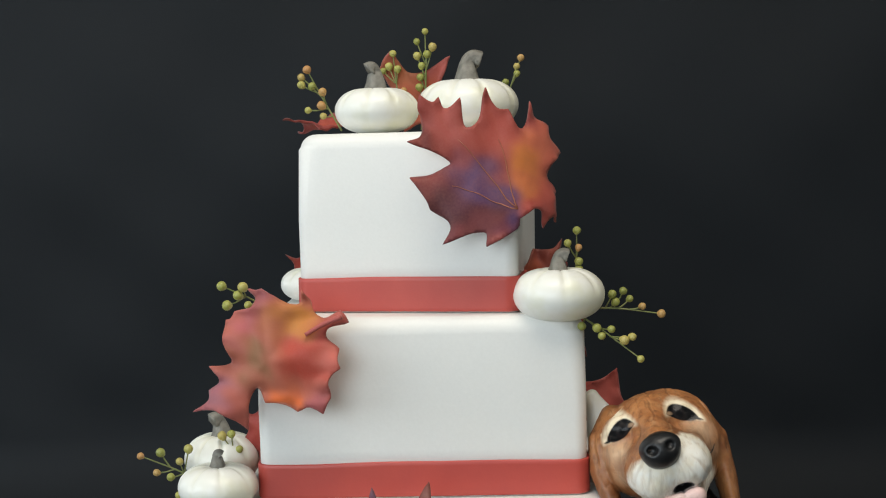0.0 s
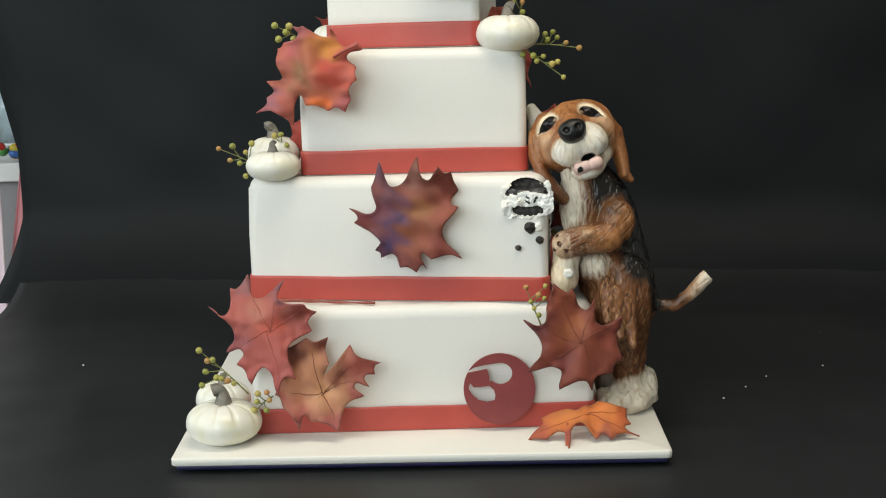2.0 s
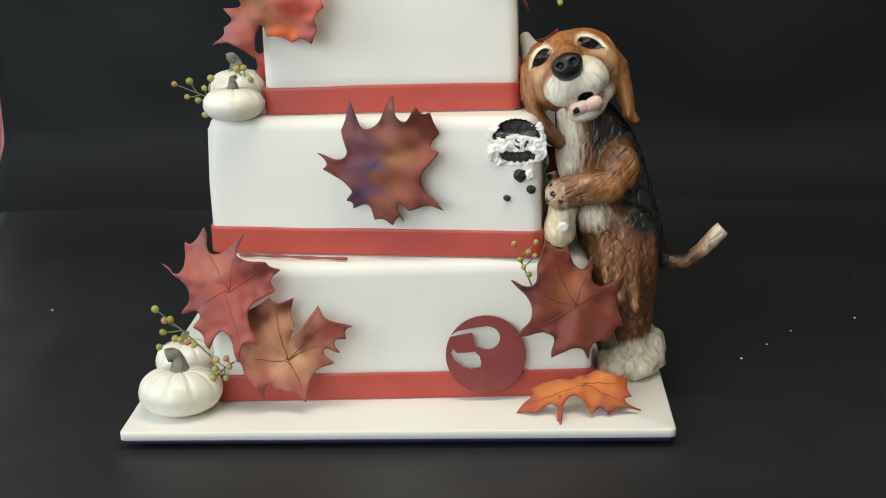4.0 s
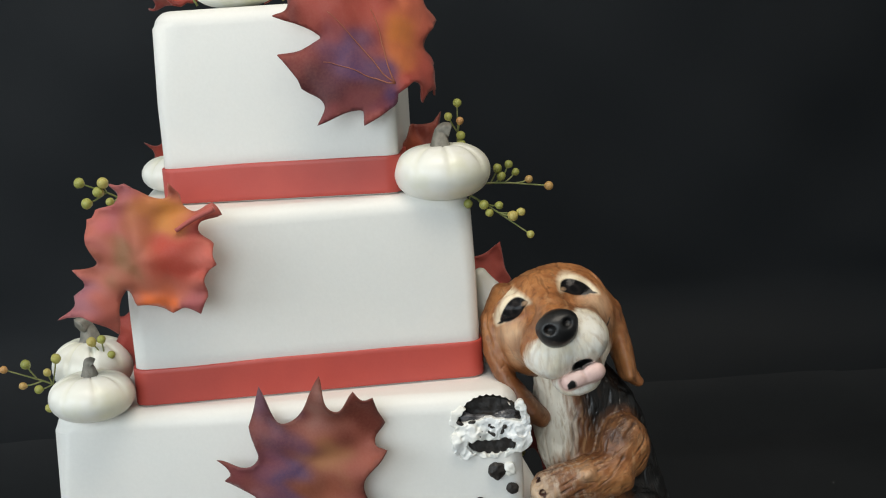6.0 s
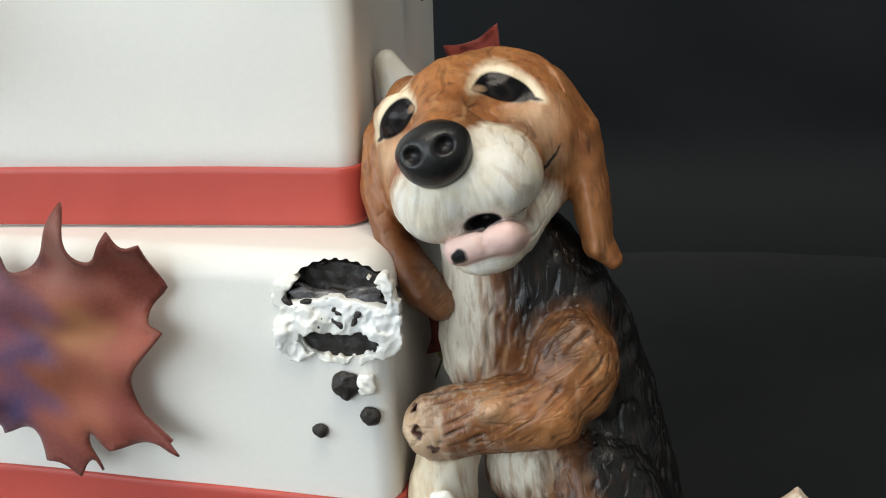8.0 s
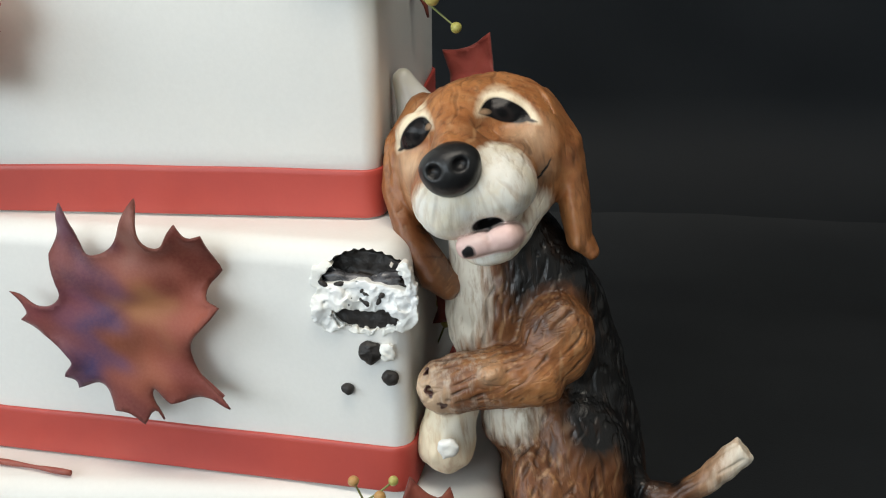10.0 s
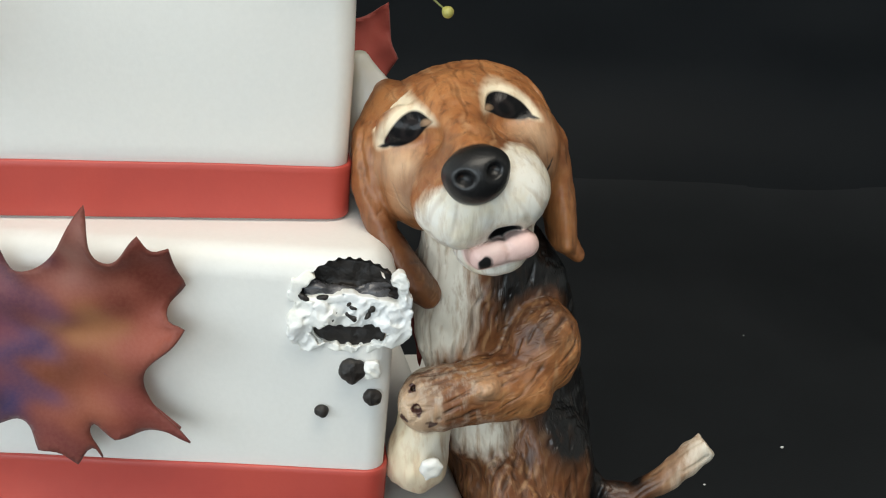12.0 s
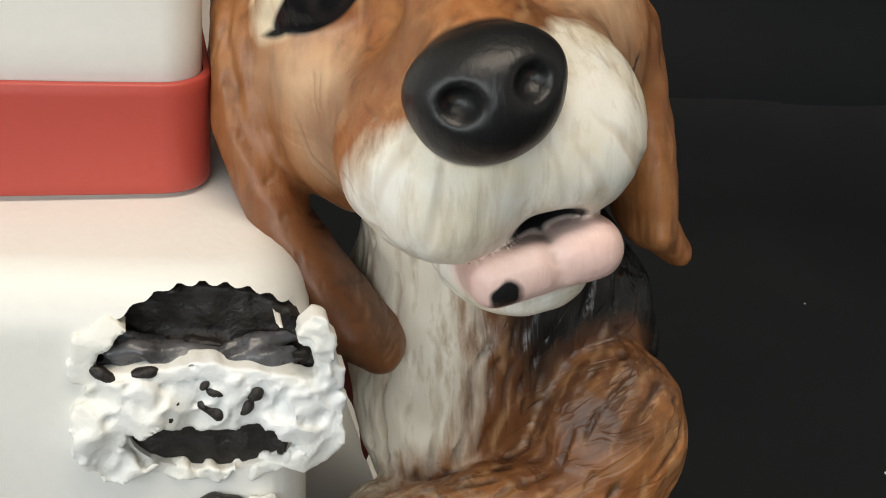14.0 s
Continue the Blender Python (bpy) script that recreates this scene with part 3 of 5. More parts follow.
def tongue_shape(q):
    q = np.stack([q[:, 0], q[:, 1], q[:, 2] + 0.28 * np.clip(q[:, 1] + 0.058, 0, 0.03)], 1)
    d = pillow(q, (0.0030, -0.0478, -0.0298), (0.0130, 0.0130, 0.0049), 0.0043)
    d = blend(d, ball(q, (0.0105, -0.0520, -0.0302), (0.0058, 0.0082, 0.0052)), 0.003)
    return carve(d, chain(q, (((0.0048, -0.044, -0.0247), 0.0005), ((0.0044, -0.0588, -0.0252), 0.0006), ((0.0042, -0.0612, -0.0290), 0.0006), ((0.0038, -0.0602, -0.0364), 0.0005))), 0.0022)


def nose_shape(q):
    d = ball(q, (-0.0006, -0.0600, 0.0056), (0.0124, 0.0096, 0.0078))
    d = blend(d, ball(q, (-0.0010, -0.0602, 0.0004), (0.0104, 0.0088, 0.0074)), 0.005)
    for x in (-0.0064, 0.0052):
        d = carve(d, ball(q, (x, -0.0706, 0.0064), (0.0036, 0.0058, 0.0031)), 0.0012)
        d = carve(d, rod(q, (x * 1.3, -0.0700, 0.0052), (x * 2.5, -0.0650, 0.0048), 0.0007, 0.0005), 0.0009)
    return d


def lid_shape(q, x, z, lean, side):
    """The upper lid, a soft ridge over the eye from its outer corner inwards."""
    w = np.stack([(q[:, 0] - x) * side, q[:, 1] - FACE - 0.45 * (q[:, 0] - x) * side, q[:, 2] - z - lean * (q[:, 0] - x)], 1)
    return chain(w, (((0.0112, -0.0235, -0.0004), 0.0009), ((0.0098, -0.0238, 0.0032), 0.0012), ((0.0065, -0.0246, 0.0060), 0.0015), ((0.0015, -0.0248, 0.0073), 0.0015), ((-0.0035, -0.0248, 0.0066), 0.0011), ((-0.0068, -0.0240, 0.0046), 0.0008)))


def head_shape(p):
    q = in_head(p)
    d = ball(q, (0.004, 0.007, -0.009), (0.0360, 0.0335, 0.0302))
    d = blend(d, ball(q, (0.004, -0.002, 0.0038), (0.0325, 0.0245, 0.0180)), 0.010)
    d = blend(d, ball(q, (-0.013, -0.011, -0.013), (0.020, 0.020, 0.022)), 0.010)
    d = blend(d, ball(q, (0.020, -0.011, -0.012), (0.020, 0.020, 0.021)), 0.010)
    d = blend(d, ball(q, (0.0012, -0.035, -0.0100), (0.0252, 0.0265, 0.0180)), 0.009)
    d = blend(d, rod(q, (0.001, -0.014, 0.012), (0.0, -0.051, 0.0058), 0.0122, 0.0090), 0.010)
    for x in (-0.0092, 0.0126):
        d = blend(d, ball(q, (x, -0.0435, -0.0144), (0.0136, 0.0172, 0.0130)), 0.007)
    d = blend(d, ball(q, (-0.0094, -0.0500, -0.0180), (0.0085, 0.0100, 0.0078)), 0.006)
    for x, z, lean, side in EYES:
        o = np.stack([q[:, 0], q[:, 1] - FACE - 0.45 * (q[:, 0] - x) * side, q[:, 2]], 1)
        d = carve(d, ball(o, (x, -0.0395, z), (0.0112, 0.0085, 0.0062)), 0.006)
        d = blend(d, ball(o, (x, -0.0236, z - 0.0003), (0.0100, 0.0086, 0.0074)), 0.0014)
        d = blend(d, lid_shape(q, x, z, lean, side) + 0.0016, 0.0060)
        w = np.stack([q[:, 0], q[:, 1] - FACE - 0.45 * (q[:, 0] - x) * side, q[:, 2] - lean * (q[:, 0] - x)], 1)
        d = blend(d, chain(w, (((x - 0.0100, -0.0275, z - 0.0030), 0.0005), ((x, -0.0298, z - 0.0056), 0.0004), ((x + 0.0100, -0.0275, z - 0.0030), 0.0005))), 0.003)
    d = blend(d, ball(q, (0.002, -0.0340, -0.0350), (0.0150, 0.0210, 0.0085)), 0.006)
    d = blend(d, ball(q, (0.001, -0.0410, -0.0380), (0.0108, 0.0135, 0.0055)), 0.005)
    d = blend(d, rod(q, (0.010, -0.032, -0.0335), (0.028, -0.008, -0.0215), 0.0090, 0.0105), 0.006)
    d = carve(d, rod(q, (-0.018, -0.062, -0.0270), (0.022, -0.062, -0.0262), 0.0010, 0.0012), 0.0015)
    d = carve(d, ball(q, MOUTH, (0.0062, 0.016, 0.0035)), 0.0020)
    # the right corner of the mouth
    d = carve(d, corner_of_mouth(q), 0.0008)
    # the cleft under the nose
    d = carve(d, chain(q, (((0.0010, -0.0660, -0.0060), 0.0004), ((0.0022, -0.0630, -0.0130), 0.0007), ((0.0030, -0.0600, -0.0220), 0.0006))), 0.0030)
    for x in (-1,):
        d = carve(d, chain(q, (((x * 0.014, -0.048, 0.0080), 0.0005), ((x * 0.0230, -0.038, 0.001), 0.0008), ((x * 0.0262, -0.032, -0.012), 0.0008), ((x * 0.022, -0.034, -0.024), 0.0005))), 0.003)
    left = chain(p, (((0.1200, -0.084, 0.2735), 0.0072), ((0.1108, -0.094, 0.260), 0.0064), ((0.1100, -0.103, 0.243), 0.0058), ((0.1170, -0.112, 0.226), 0.0060),
                     ((0.1280, -0.118, 0.2105), 0.0072), ((0.1345, -0.119, 0.2050), 0.0058)), 0.55)
    right = chain(p, (((0.1710, -0.086, 0.2765), 0.0076), ((0.1830, -0.096, 0.262), 0.0077), ((0.1876, -0.105, 0.240), 0.0070), ((0.1900, -0.111, 0.2260), 0.0056),
                      ((0.1955, -0.114, 0.2205), 0.0033)), 0.44)
    d = d + 0.0004 * waves(p, 0.02, 42)
    d = blend(d, left, 0.0030)
    d = blend(d, right, 0.0030)
    # the crease between the ear and the cheek
    d = carve(d, chain(p, (((0.1085, -0.093, 0.2740), 0.0004), ((0.1065, -0.1030, 0.2590), 0.0010), ((0.1085, -0.1115, 0.2470), 0.0011), ((0.1130, -0.1170, 0.2395), 0.0011),
                           ((0.1190, -0.1215, 0.2320), 0.0011), ((0.1290, -0.1225, 0.2235), 0.0008))), 0.0018)
    d = carve(d, chain(p, (((0.1715, -0.100, 0.2890), 0.0008), ((0.1765, -0.107, 0.2780), 0.0014), ((0.1795, -0.110, 0.2640), 0.0016), ((0.1815, -0.108, 0.2470), 0.0014))), 0.0020)
    d = np.minimum(d, tongue_shape(q))
    return blend(d, nose_shape(q), 0.0010)


def body_shape(p):
    d = rod(p, (0.151, -0.108, 0.232), (0.158, -0.100, 0.203), 0.0185, 0.024)
    d = blend(d, rod(p, (0.163, -0.094, 0.198), (0.182, -0.086, 0.122), 0.0275, 0.032), 0.012)
    d = blend(d, chain(p, (((0.165, -0.104, 0.217), 0.0190), ((0.1765, -0.106, 0.201), 0.0200), ((0.1800, -0.096, 0.188), 0.0225), ((0.1850, -0.092, 0.165), 0.0245), ((0.1920, -0.091, 0.135), 0.0255), ((0.1970, -0.091, 0.105), 0.0270))), 0.008)
    d = blend(d, ball(p, (0.153, -0.112, 0.188), (0.020, 0.018, 0.030)), 0.010)
    d = blend(d, ball(p, (0.166, -0.112, 0.142), (0.019, 0.020, 0.020)), 0.008)
    d = blend(d, ball(p, (0.187, -0.114, 0.112), (0.030, 0.026, 0.044)), 0.004)
    d = blend(d, rod(p, (0.196, -0.104, 0.085), (0.196, -0.092, 0.026), 0.0185, 0.0140), 0.008)
    foot = blend(ball(p, (0.193, -0.097, 0.012), (0.0275, 0.0235, 0.0145)), ball(p, (0.207, -0.083, 0.020), (0.0175, 0.021, 0.0215)), 0.008)
    foot = blend(foot, ball(p, (0.176, -0.106, 0.007), (0.0150, 0.0130, 0.0085)), 0.006)
    d = blend(d, foot + 0.0012 * waves(p, 0.018, 44) + 0.0005 * waves(p, 0.008, 48), 0.006)
    d = blend(d, rod(p, (0.176, -0.060, 0.085), (0.180, -0.055, 0.012), 0.017, 0.012), 0.006)
    for a, b, r in (((0.178, -0.138, 0.118), (0.181, -0.1635, 0.086), 0.010), ((0.189, -0.138, 0.112), (0.1925, -0.1600, 0.078), 0.009), ((0.170, -0.134, 0.128), (0.1700, -0.1600, 0.100), 0.007)):
        d = blend(d, rod(p, a, b, r, 0.0035), 0.006)
    arm = ball(p, (0.1815, -0.1280, 0.1845), (0.0165, 0.0170, 0.0205))
    arm = blend(arm, rod(p, (0.173, -0.1365, 0.1725), (0.145, -0.1390, 0.1690), 0.0140, 0.0128), 0.0022)
    arm = blend(arm, ball(p, (0.1345, -0.1400, 0.1668), (0.0122, 0.0108, 0.0122)), 0.005)
    arm = blend(arm, ball(p, (0.1545, -0.1490, 0.1775), (0.0048, 0.0042, 0.0034)), 0.004)
    for c in PADS:
        arm = carve(arm, ball(p, c, 0.0016), 0.0008)
    d = blend(d, arm, 0.0022)
    under = blend(rod(p, (0.139, -0.126, 0.162), (0.1345, -0.131, 0.141), 0.0118, 0.0120), ball(p, (0.1340, -0.132, 0.1335), (0.0128, 0.0125, 0.0118)), 0.004)
    under = carve(under, rod(p, (0.1300, -0.1465, 0.142), (0.1285, -0.1445, 0.124), 0.0004, 0.0008), 0.0015)
    under = carve(under, rod(p, (0.1370, -0.1470, 0.141), (0.1370, -0.1455, 0.123), 0.0004, 0.0008), 0.0015)
    d = blend(d, under, 0.0022)
    tail = chain(p, (((0.200, -0.095, 0.118), 0.0095), ((0.221, -0.113, 0.1045), 0.0060), ((0.235, -0.119, 0.1045), 0.0056), ((0.2475, -0.1215, 0.1142), 0.0060),
                     ((0.2585, -0.1220, 0.1258), 0.0066), ((0.2640, -0.1225, 0.1325), 0.0060)))
    tail = np.maximum(tail, (p[:, 0] - 0.2648) * 0.75 + (p[:, 2] - 0.1330) * 0.66)
    d = blend(d, tail, 0.005)
    return d + 0.0003 * waves(p, 0.018, 46)


def finer(verts, faces):
    """One round of smooth subdivision of a mesh of quads."""
    n, m = len(verts), len(faces)
    middle = verts[faces].mean(1)
    pairs = np.sort(np.stack([faces, np.roll(faces, -1, 1)], 2).reshape(-1, 2), 1)
    edges, where = np.unique(pairs, axis=0, return_inverse=True)
    where = where.reshape(m, 4)
    hits = np.bincount(where.ravel(), minlength=len(edges))[:, None]
    total = np.zeros((len(edges), 3))
    np.add.at(total, where.ravel(), np.repeat(middle, 4, axis=0))
    half = verts[edges].mean(1)
    edge_point = np.where(hits == 2, 0.5 * half + 0.5 * total / hits, half)
    count, face_sum, edge_sum, edge_count = np.zeros((n, 1)), np.zeros((n, 3)), np.zeros((n, 3)), np.zeros((n, 1))
    np.add.at(count, faces.ravel(), 1.0)
    np.add.at(face_sum, faces.ravel(), np.repeat(middle, 4, axis=0))
    for k in (0, 1):
        np.add.at(edge_sum, edges[:, k], half)
        np.add.at(edge_count, edges[:, k], 1.0)
    moved = (face_sum / count + 2 * edge_sum / edge_count + (count - 3) * verts) / count
    last = np.roll(where, 1, 1)
    quads = np.stack([faces, n + where, np.repeat(n + len(edges) + np.arange(m)[:, None], 4, 1), n + last], 2).reshape(-1, 4)
    return np.concatenate([moved, edge_point, middle]), quads


def normals_of(verts, faces):
    across = np.cross(verts[faces[:, 2]] - verts[faces[:, 0]], verts[faces[:, 3]] - verts[faces[:, 1]])
    out = np.zeros_like(verts)
    for k in range(4):
        np.add.at(out, faces[:, k], across)
    return out / (np.linalg.norm(out, axis=1, keepdims=True) + 1e-12)


def tool_marks(p, way, size, seed, long=0.10, start=0.35, soft=0.8):
    """Strokes of a modelling tool that run along way: 0 beside them, 1 in their bed."""
    way = np.array(way, float) / np.linalg.norm(way)
    p = p + 0.0012 * np.stack([waves(p, 0.028, seed + 7), waves(p, 0.028, seed + 8), waves(p, 0.028, seed + 9)], 1)
    flat = p - (1 - long) * (p @ way)[:, None] * way
    return np.clip((waves(flat, size, seed, 11) - start) / soft, 0, 1)


def head_marks(p):
    """Strokes in the head's fur: fanned over the muzzle, curved round the cheeks, up over the crown and down the ears."""
    q = in_head(p)
    turn = np.arctan2(q[:, 0] - 0.001, 0.020 - q[:, 2])
    out = np.hypot(q[:, 0] - 0.001, 1.1 * (q[:, 2] + 0.004))
    fan = np.clip((waves(np.stack([0.030 * turn + 0.0005 * waves(q, 0.012, 61), 0.05 * q[:, 2], 0.06 * q[:, 1]], 1), 0.0034, 62, 11) - 0.3) / 0.9, 0, 1)
    ring = np.clip((waves(np.stack([out + 0.0008 * waves(q, 0.016, 63), 0.0016 * turn, 0.15 * q[:, 1]], 1), 0.0023, 64, 11) - 0.5) / 0.9, 0, 1)
    crown = np.arctan2(q[:, 0] - 0.002, q[:, 2] + 0.012)
    comb = np.clip((waves(np.stack([0.034 * crown + 0.0005 * waves(q, 0.012, 65), 0.06 * q[:, 2], 0.05 * q[:, 1]], 1), 0.0022, 66, 11) - 0.6) / 0.9, 0, 1)
    muzzle = np.clip(-ball(q, (0.0015, -0.050, -0.0110), (0.0255, 0.026, 0.0185)) / 0.004, 0, 1)
    up = np.clip((q[:, 2] - 0.012) / 0.008, 0, 1)
    ear = np.clip(np.maximum(0.114 - p[:, 0] + 0.5 * np.clip(0.245 - p[:, 2], 0, 1), p[:, 0] - 0.1815) / 0.003, 0, 1)
    marks = muzzle * fan + (1 - muzzle) * 0.75 * (up * comb + (1 - up) * ring)
    return ear * 0.5 * tool_marks(p, (0.1, 0.0, 1), 0.0030, 67, 0.03, 0.6) + (1 - ear) * marks


def body_marks(p):
    """Strokes in the body's fur: down the chest, round the shoulder, along the forearm, crossed on the thigh."""
    down = tool_marks(p, (0.12, 0.1, 1), 0.0033, 71, 0.05, 0.55)
    upper = tool_marks(p, (0.55, 0.35, 0.70), 0.0040, 72, 0.05, 0.55)
    fore = np.maximum(tool_marks(p, (1, 0.1, 0.55), 0.0030, 73, 0.08, 0.5), 0.7 * tool_marks(p, (1, 0.1, -0.1), 0.0030, 78, 0.08, 0.8))
    thigh = np.maximum(tool_marks(p, (0.24, 0.3, 1), 0.0042, 74, 0.05, 0.55), 0.9 * tool_marks(p, (-0.45, 0.2, 1), 0.0046, 75, 0.06, 0.9))
    along_tail = tool_marks(p, (0.75, 0, 0.55), 0.0032, 76, 0.06, 0.5)
    arm = np.minimum(ball(p, (0.1815, -0.1280, 0.1845), (0.0165, 0.0170, 0.0205)), rod(p, (0.173, -0.1365, 0.1725), (0.134, -0.1400, 0.1680), 0.0140, 0.0128))
    on_arm = np.clip((0.003 - arm) / 0.003, 0, 1)
    near = np.clip((p[:, 0] - 0.164) / 0.006, 0, 1)
    low = np.clip((0.156 - p[:, 2]) / 0.012, 0, 1) * np.clip((p[:, 0] - 0.152) / 0.006, 0, 1)
    marks = on_arm * (near * upper + (1 - near) * fore) + (1 - on_arm) * (low * thigh + (1 - low) * down)
    tail = np.clip((p[:, 0] - 0.222) / 0.004, 0, 1)
    marks = tail * 0.6 * along_tail + (1 - tail) * marks
    pale = np.clip((0.148 - p[:, 0]) / 0.004, 0, 1) * np.clip((0.165 - p[:, 2]) / 0.006, 0, 1)
    foot = np.clip((0.036 - p[:, 2]) / 0.006, 0, 1)
    return marks * (1 - 0.9 * np.maximum(pale, foot))


def dog_skin():
    m, nodes, links, bsdf = material("painted_sugar_fur")

    def field(name):
        at = nodes.new("ShaderNodeAttribute")
        at.attribute_name = name
        return at.outputs["Fac"]

    def along_fur(turn, stretch):
        """Coordinates turned to the lie of the fur and then stretched along it."""
        mp = nodes.new("ShaderNodeMapping")
        mp.inputs["Scale"].default_value = stretch
        links.new(coords(nodes, links, (1, 1, 1), turn), mp.inputs[0])
        return mp.outputs[0]

    def calc(kind, a, b=0.0, c=0.0):
        n = nodes.new("ShaderNodeMath")
        n.operation = kind
        for i, v in enumerate((a, b, c)):
            if isinstance(v, (int, float)):
                n.inputs[i].default_value = v
            else:
                links.new(v, n.inputs[i])
        return n.outputs[0]

    def cuts(turn, scale, seed_z):
        """Thin broken strokes that run with the fur: 1 in the cut."""
        n = noise_tex(nodes, links, along_fur(turn, (1, 0.6, 0.030)), scale * 1.25, 2, 0.5)
        return ramp(nodes, links, n, seed_z - 0.06, seed_z, 1.0, 0.0)

    strokes = noise_tex(nodes, links, along_fur((0, 6, 0), (1, 0.8, 0.13)), 330, 5, 0.6)
    slanted = noise_tex(nodes, links, along_fur((0, -58, 0), (1, 0.8, 0.14)), 300, 5, 0.6)
    cross = noise_tex(nodes, links, coords(nodes, links, (0.35, 1, 1), (0, 35, 0)), 300, 3, 0.6)
    blot = noise_tex(nodes, links, coords(nodes, links), 70, 4)
    is_arm = ramp(nodes, links, field("slant"), -0.004, 0.004)
    fine = mix(nodes, links, is_arm, strokes, slanted)
    upright = calc("MAXIMUM", cuts((0, 8, 0), 330, 0.44), calc("MULTIPLY", cuts((0, -34, 0), 280, 0.38), 0.8))
    carved = mix(nodes, links, is_arm, upright, calc("MAXIMUM", cuts((0, -56, 0), 330, 0.44), calc("MULTIPLY", cuts((0, -78, 0), 300, 0.39), 0.6)))
    rag = calc("MULTIPLY_ADD", strokes, 0.008, -0.004)

    def mask(name, soft, ragged=1.0):
        a = field(name)
        if ragged:
            a = calc("MULTIPLY_ADD", rag, ragged, a)
        return ramp(nodes, links, a, -soft, soft)

    tan = mix(nodes, links, ramp(nodes, links, blot, 0.35, 0.68), (0.45, 0.185, 0.062), (0.27, 0.090, 0.028))
    tan = mix(nodes, links, ramp(nodes, links, cross, 0.48, 0.78, 0.0, 0.5), tan, (0.46, 0.25, 0.11))
    dark = (0.050, 0.020, 0.009)
    body = mix(nodes, links, mask("dark", 0.006), tan, mix(nodes, links, 0.70, tan, (0.090, 0.030, 0.012)))
    rough_fur = ramp(nodes, links, field("fur"), -0.003, 0.003)
    # colour goes darker with the depth of the modelled strokes
    groove_tone = field("cut")
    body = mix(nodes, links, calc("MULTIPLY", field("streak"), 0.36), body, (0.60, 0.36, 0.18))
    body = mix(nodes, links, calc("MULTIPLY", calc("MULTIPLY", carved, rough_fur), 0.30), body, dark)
    body = mix(nodes, links, calc("MULTIPLY", groove_tone, 0.85), body, dark)
    body = mix(nodes, links, ramp(nodes, links, fine, 0.30, 0.50, 0.55, 0.0), body, dark)
    body = mix(nodes, links, calc("MULTIPLY", ramp(nodes, links, fine, 0.55, 0.72, 0.0, 0.45), rough_fur), body, (0.47, 0.23, 0.085))
    cream = mix(nodes, links, ramp(nodes, links, strokes, 0.30, 0.50), (0.66, 0.48, 0.30), (0.79, 0.67, 0.48))
    white = mix(nodes, links, ramp(nodes, links, strokes, 0.33, 0.50), (0.50, 0.37, 0.25), (0.76, 0.69, 0.57))
    body = mix(nodes, links, mask("mottle", 0.006, 0.5), body, mix(nodes, links, 0.62, body, (0.72, 0.53, 0.35)))
    body = mix(nodes, links, mask("cream", 0.0012, 0.12), body, cream)
    face = mix(nodes, links, ramp(nodes, links, blot, 0.40, 0.66), (0.81, 0.785, 0.71), (0.76, 0.665, 0.49))
    # shading of fine grooves, put into the face's white as darker lines
    face = mix(nodes, links, ramp(nodes, links, strokes, 0.34, 0.50, 0.50, 0.0), face, (0.50, 0.40, 0.29))
    white = mix(nodes, links, ramp(nodes, links, field("face"), -0.5, 0.5), white, face)
    white = mix(nodes, links, calc("MULTIPLY", groove_tone, 0.42), white, (0.36, 0.25, 0.16))
    body = mix(nodes, links, mask("white", 0.0045, 1.6), body, white)
    black = mix(nodes, links, ramp(nodes, links, strokes, 0.55, 0.75, 0.0, 0.5), (0.006, 0.0055, 0.0055), (0.060, 0.028, 0.014))
    body = mix(nodes, links, mask("black", 0.005, 1.3), body, black)
    body = mix(nodes, links, mask("pink", 0.0006, 0), body, mix(nodes, links, ramp(nodes, links, blot, 0.3, 0.7), (0.80, 0.57, 0.51), (0.74, 0.49, 0.45)))
    body = mix(nodes, links, mask("pad", 0.0004, 0), body, (0.060, 0.022, 0.016))
    body = mix(nodes, links, mask("ink", 0.0004, 0), body, (0.007, 0.007, 0.0075))
    body = mix(nodes, links, mask("iris", 0.0006, 0), body, (0.018, 0.015, 0.015))
    body = mix(nodes, links, mask("sclera", 0.0005, 0), body, (0.40, 0.26, 0.16))
    links.new(body, bsdf.inputs["Base Color"])
    gloss = mix(nodes, links, mask("black", 0.004), (0.44, 0.44, 0.44), (0.34, 0.34, 0.34))
    gloss = mix(nodes, links, mask("ink", 0.0006, 0), gloss, (0.40, 0.40, 0.40))
    gloss = mix(nodes, links, mask("eye", 0.0004, 0), gloss, (0.17, 0.17, 0.17))
    links.new(gloss, bsdf.inputs["Roughness"])
    links.new(ramp(nodes, links, field("eye"), -0.0005, 0.0005, 0.5, 0.16), bsdf.inputs["Specular IOR Level"])
    smooth = calc("MULTIPLY", calc("MULTIPLY", carved, rough_fur), -1.0)
    under = bump(nodes, links, bsdf, fine, 0.25, 0.0012)
    bump(nodes, links, bsdf, smooth, 0.28, 0.0008, under)
    return m


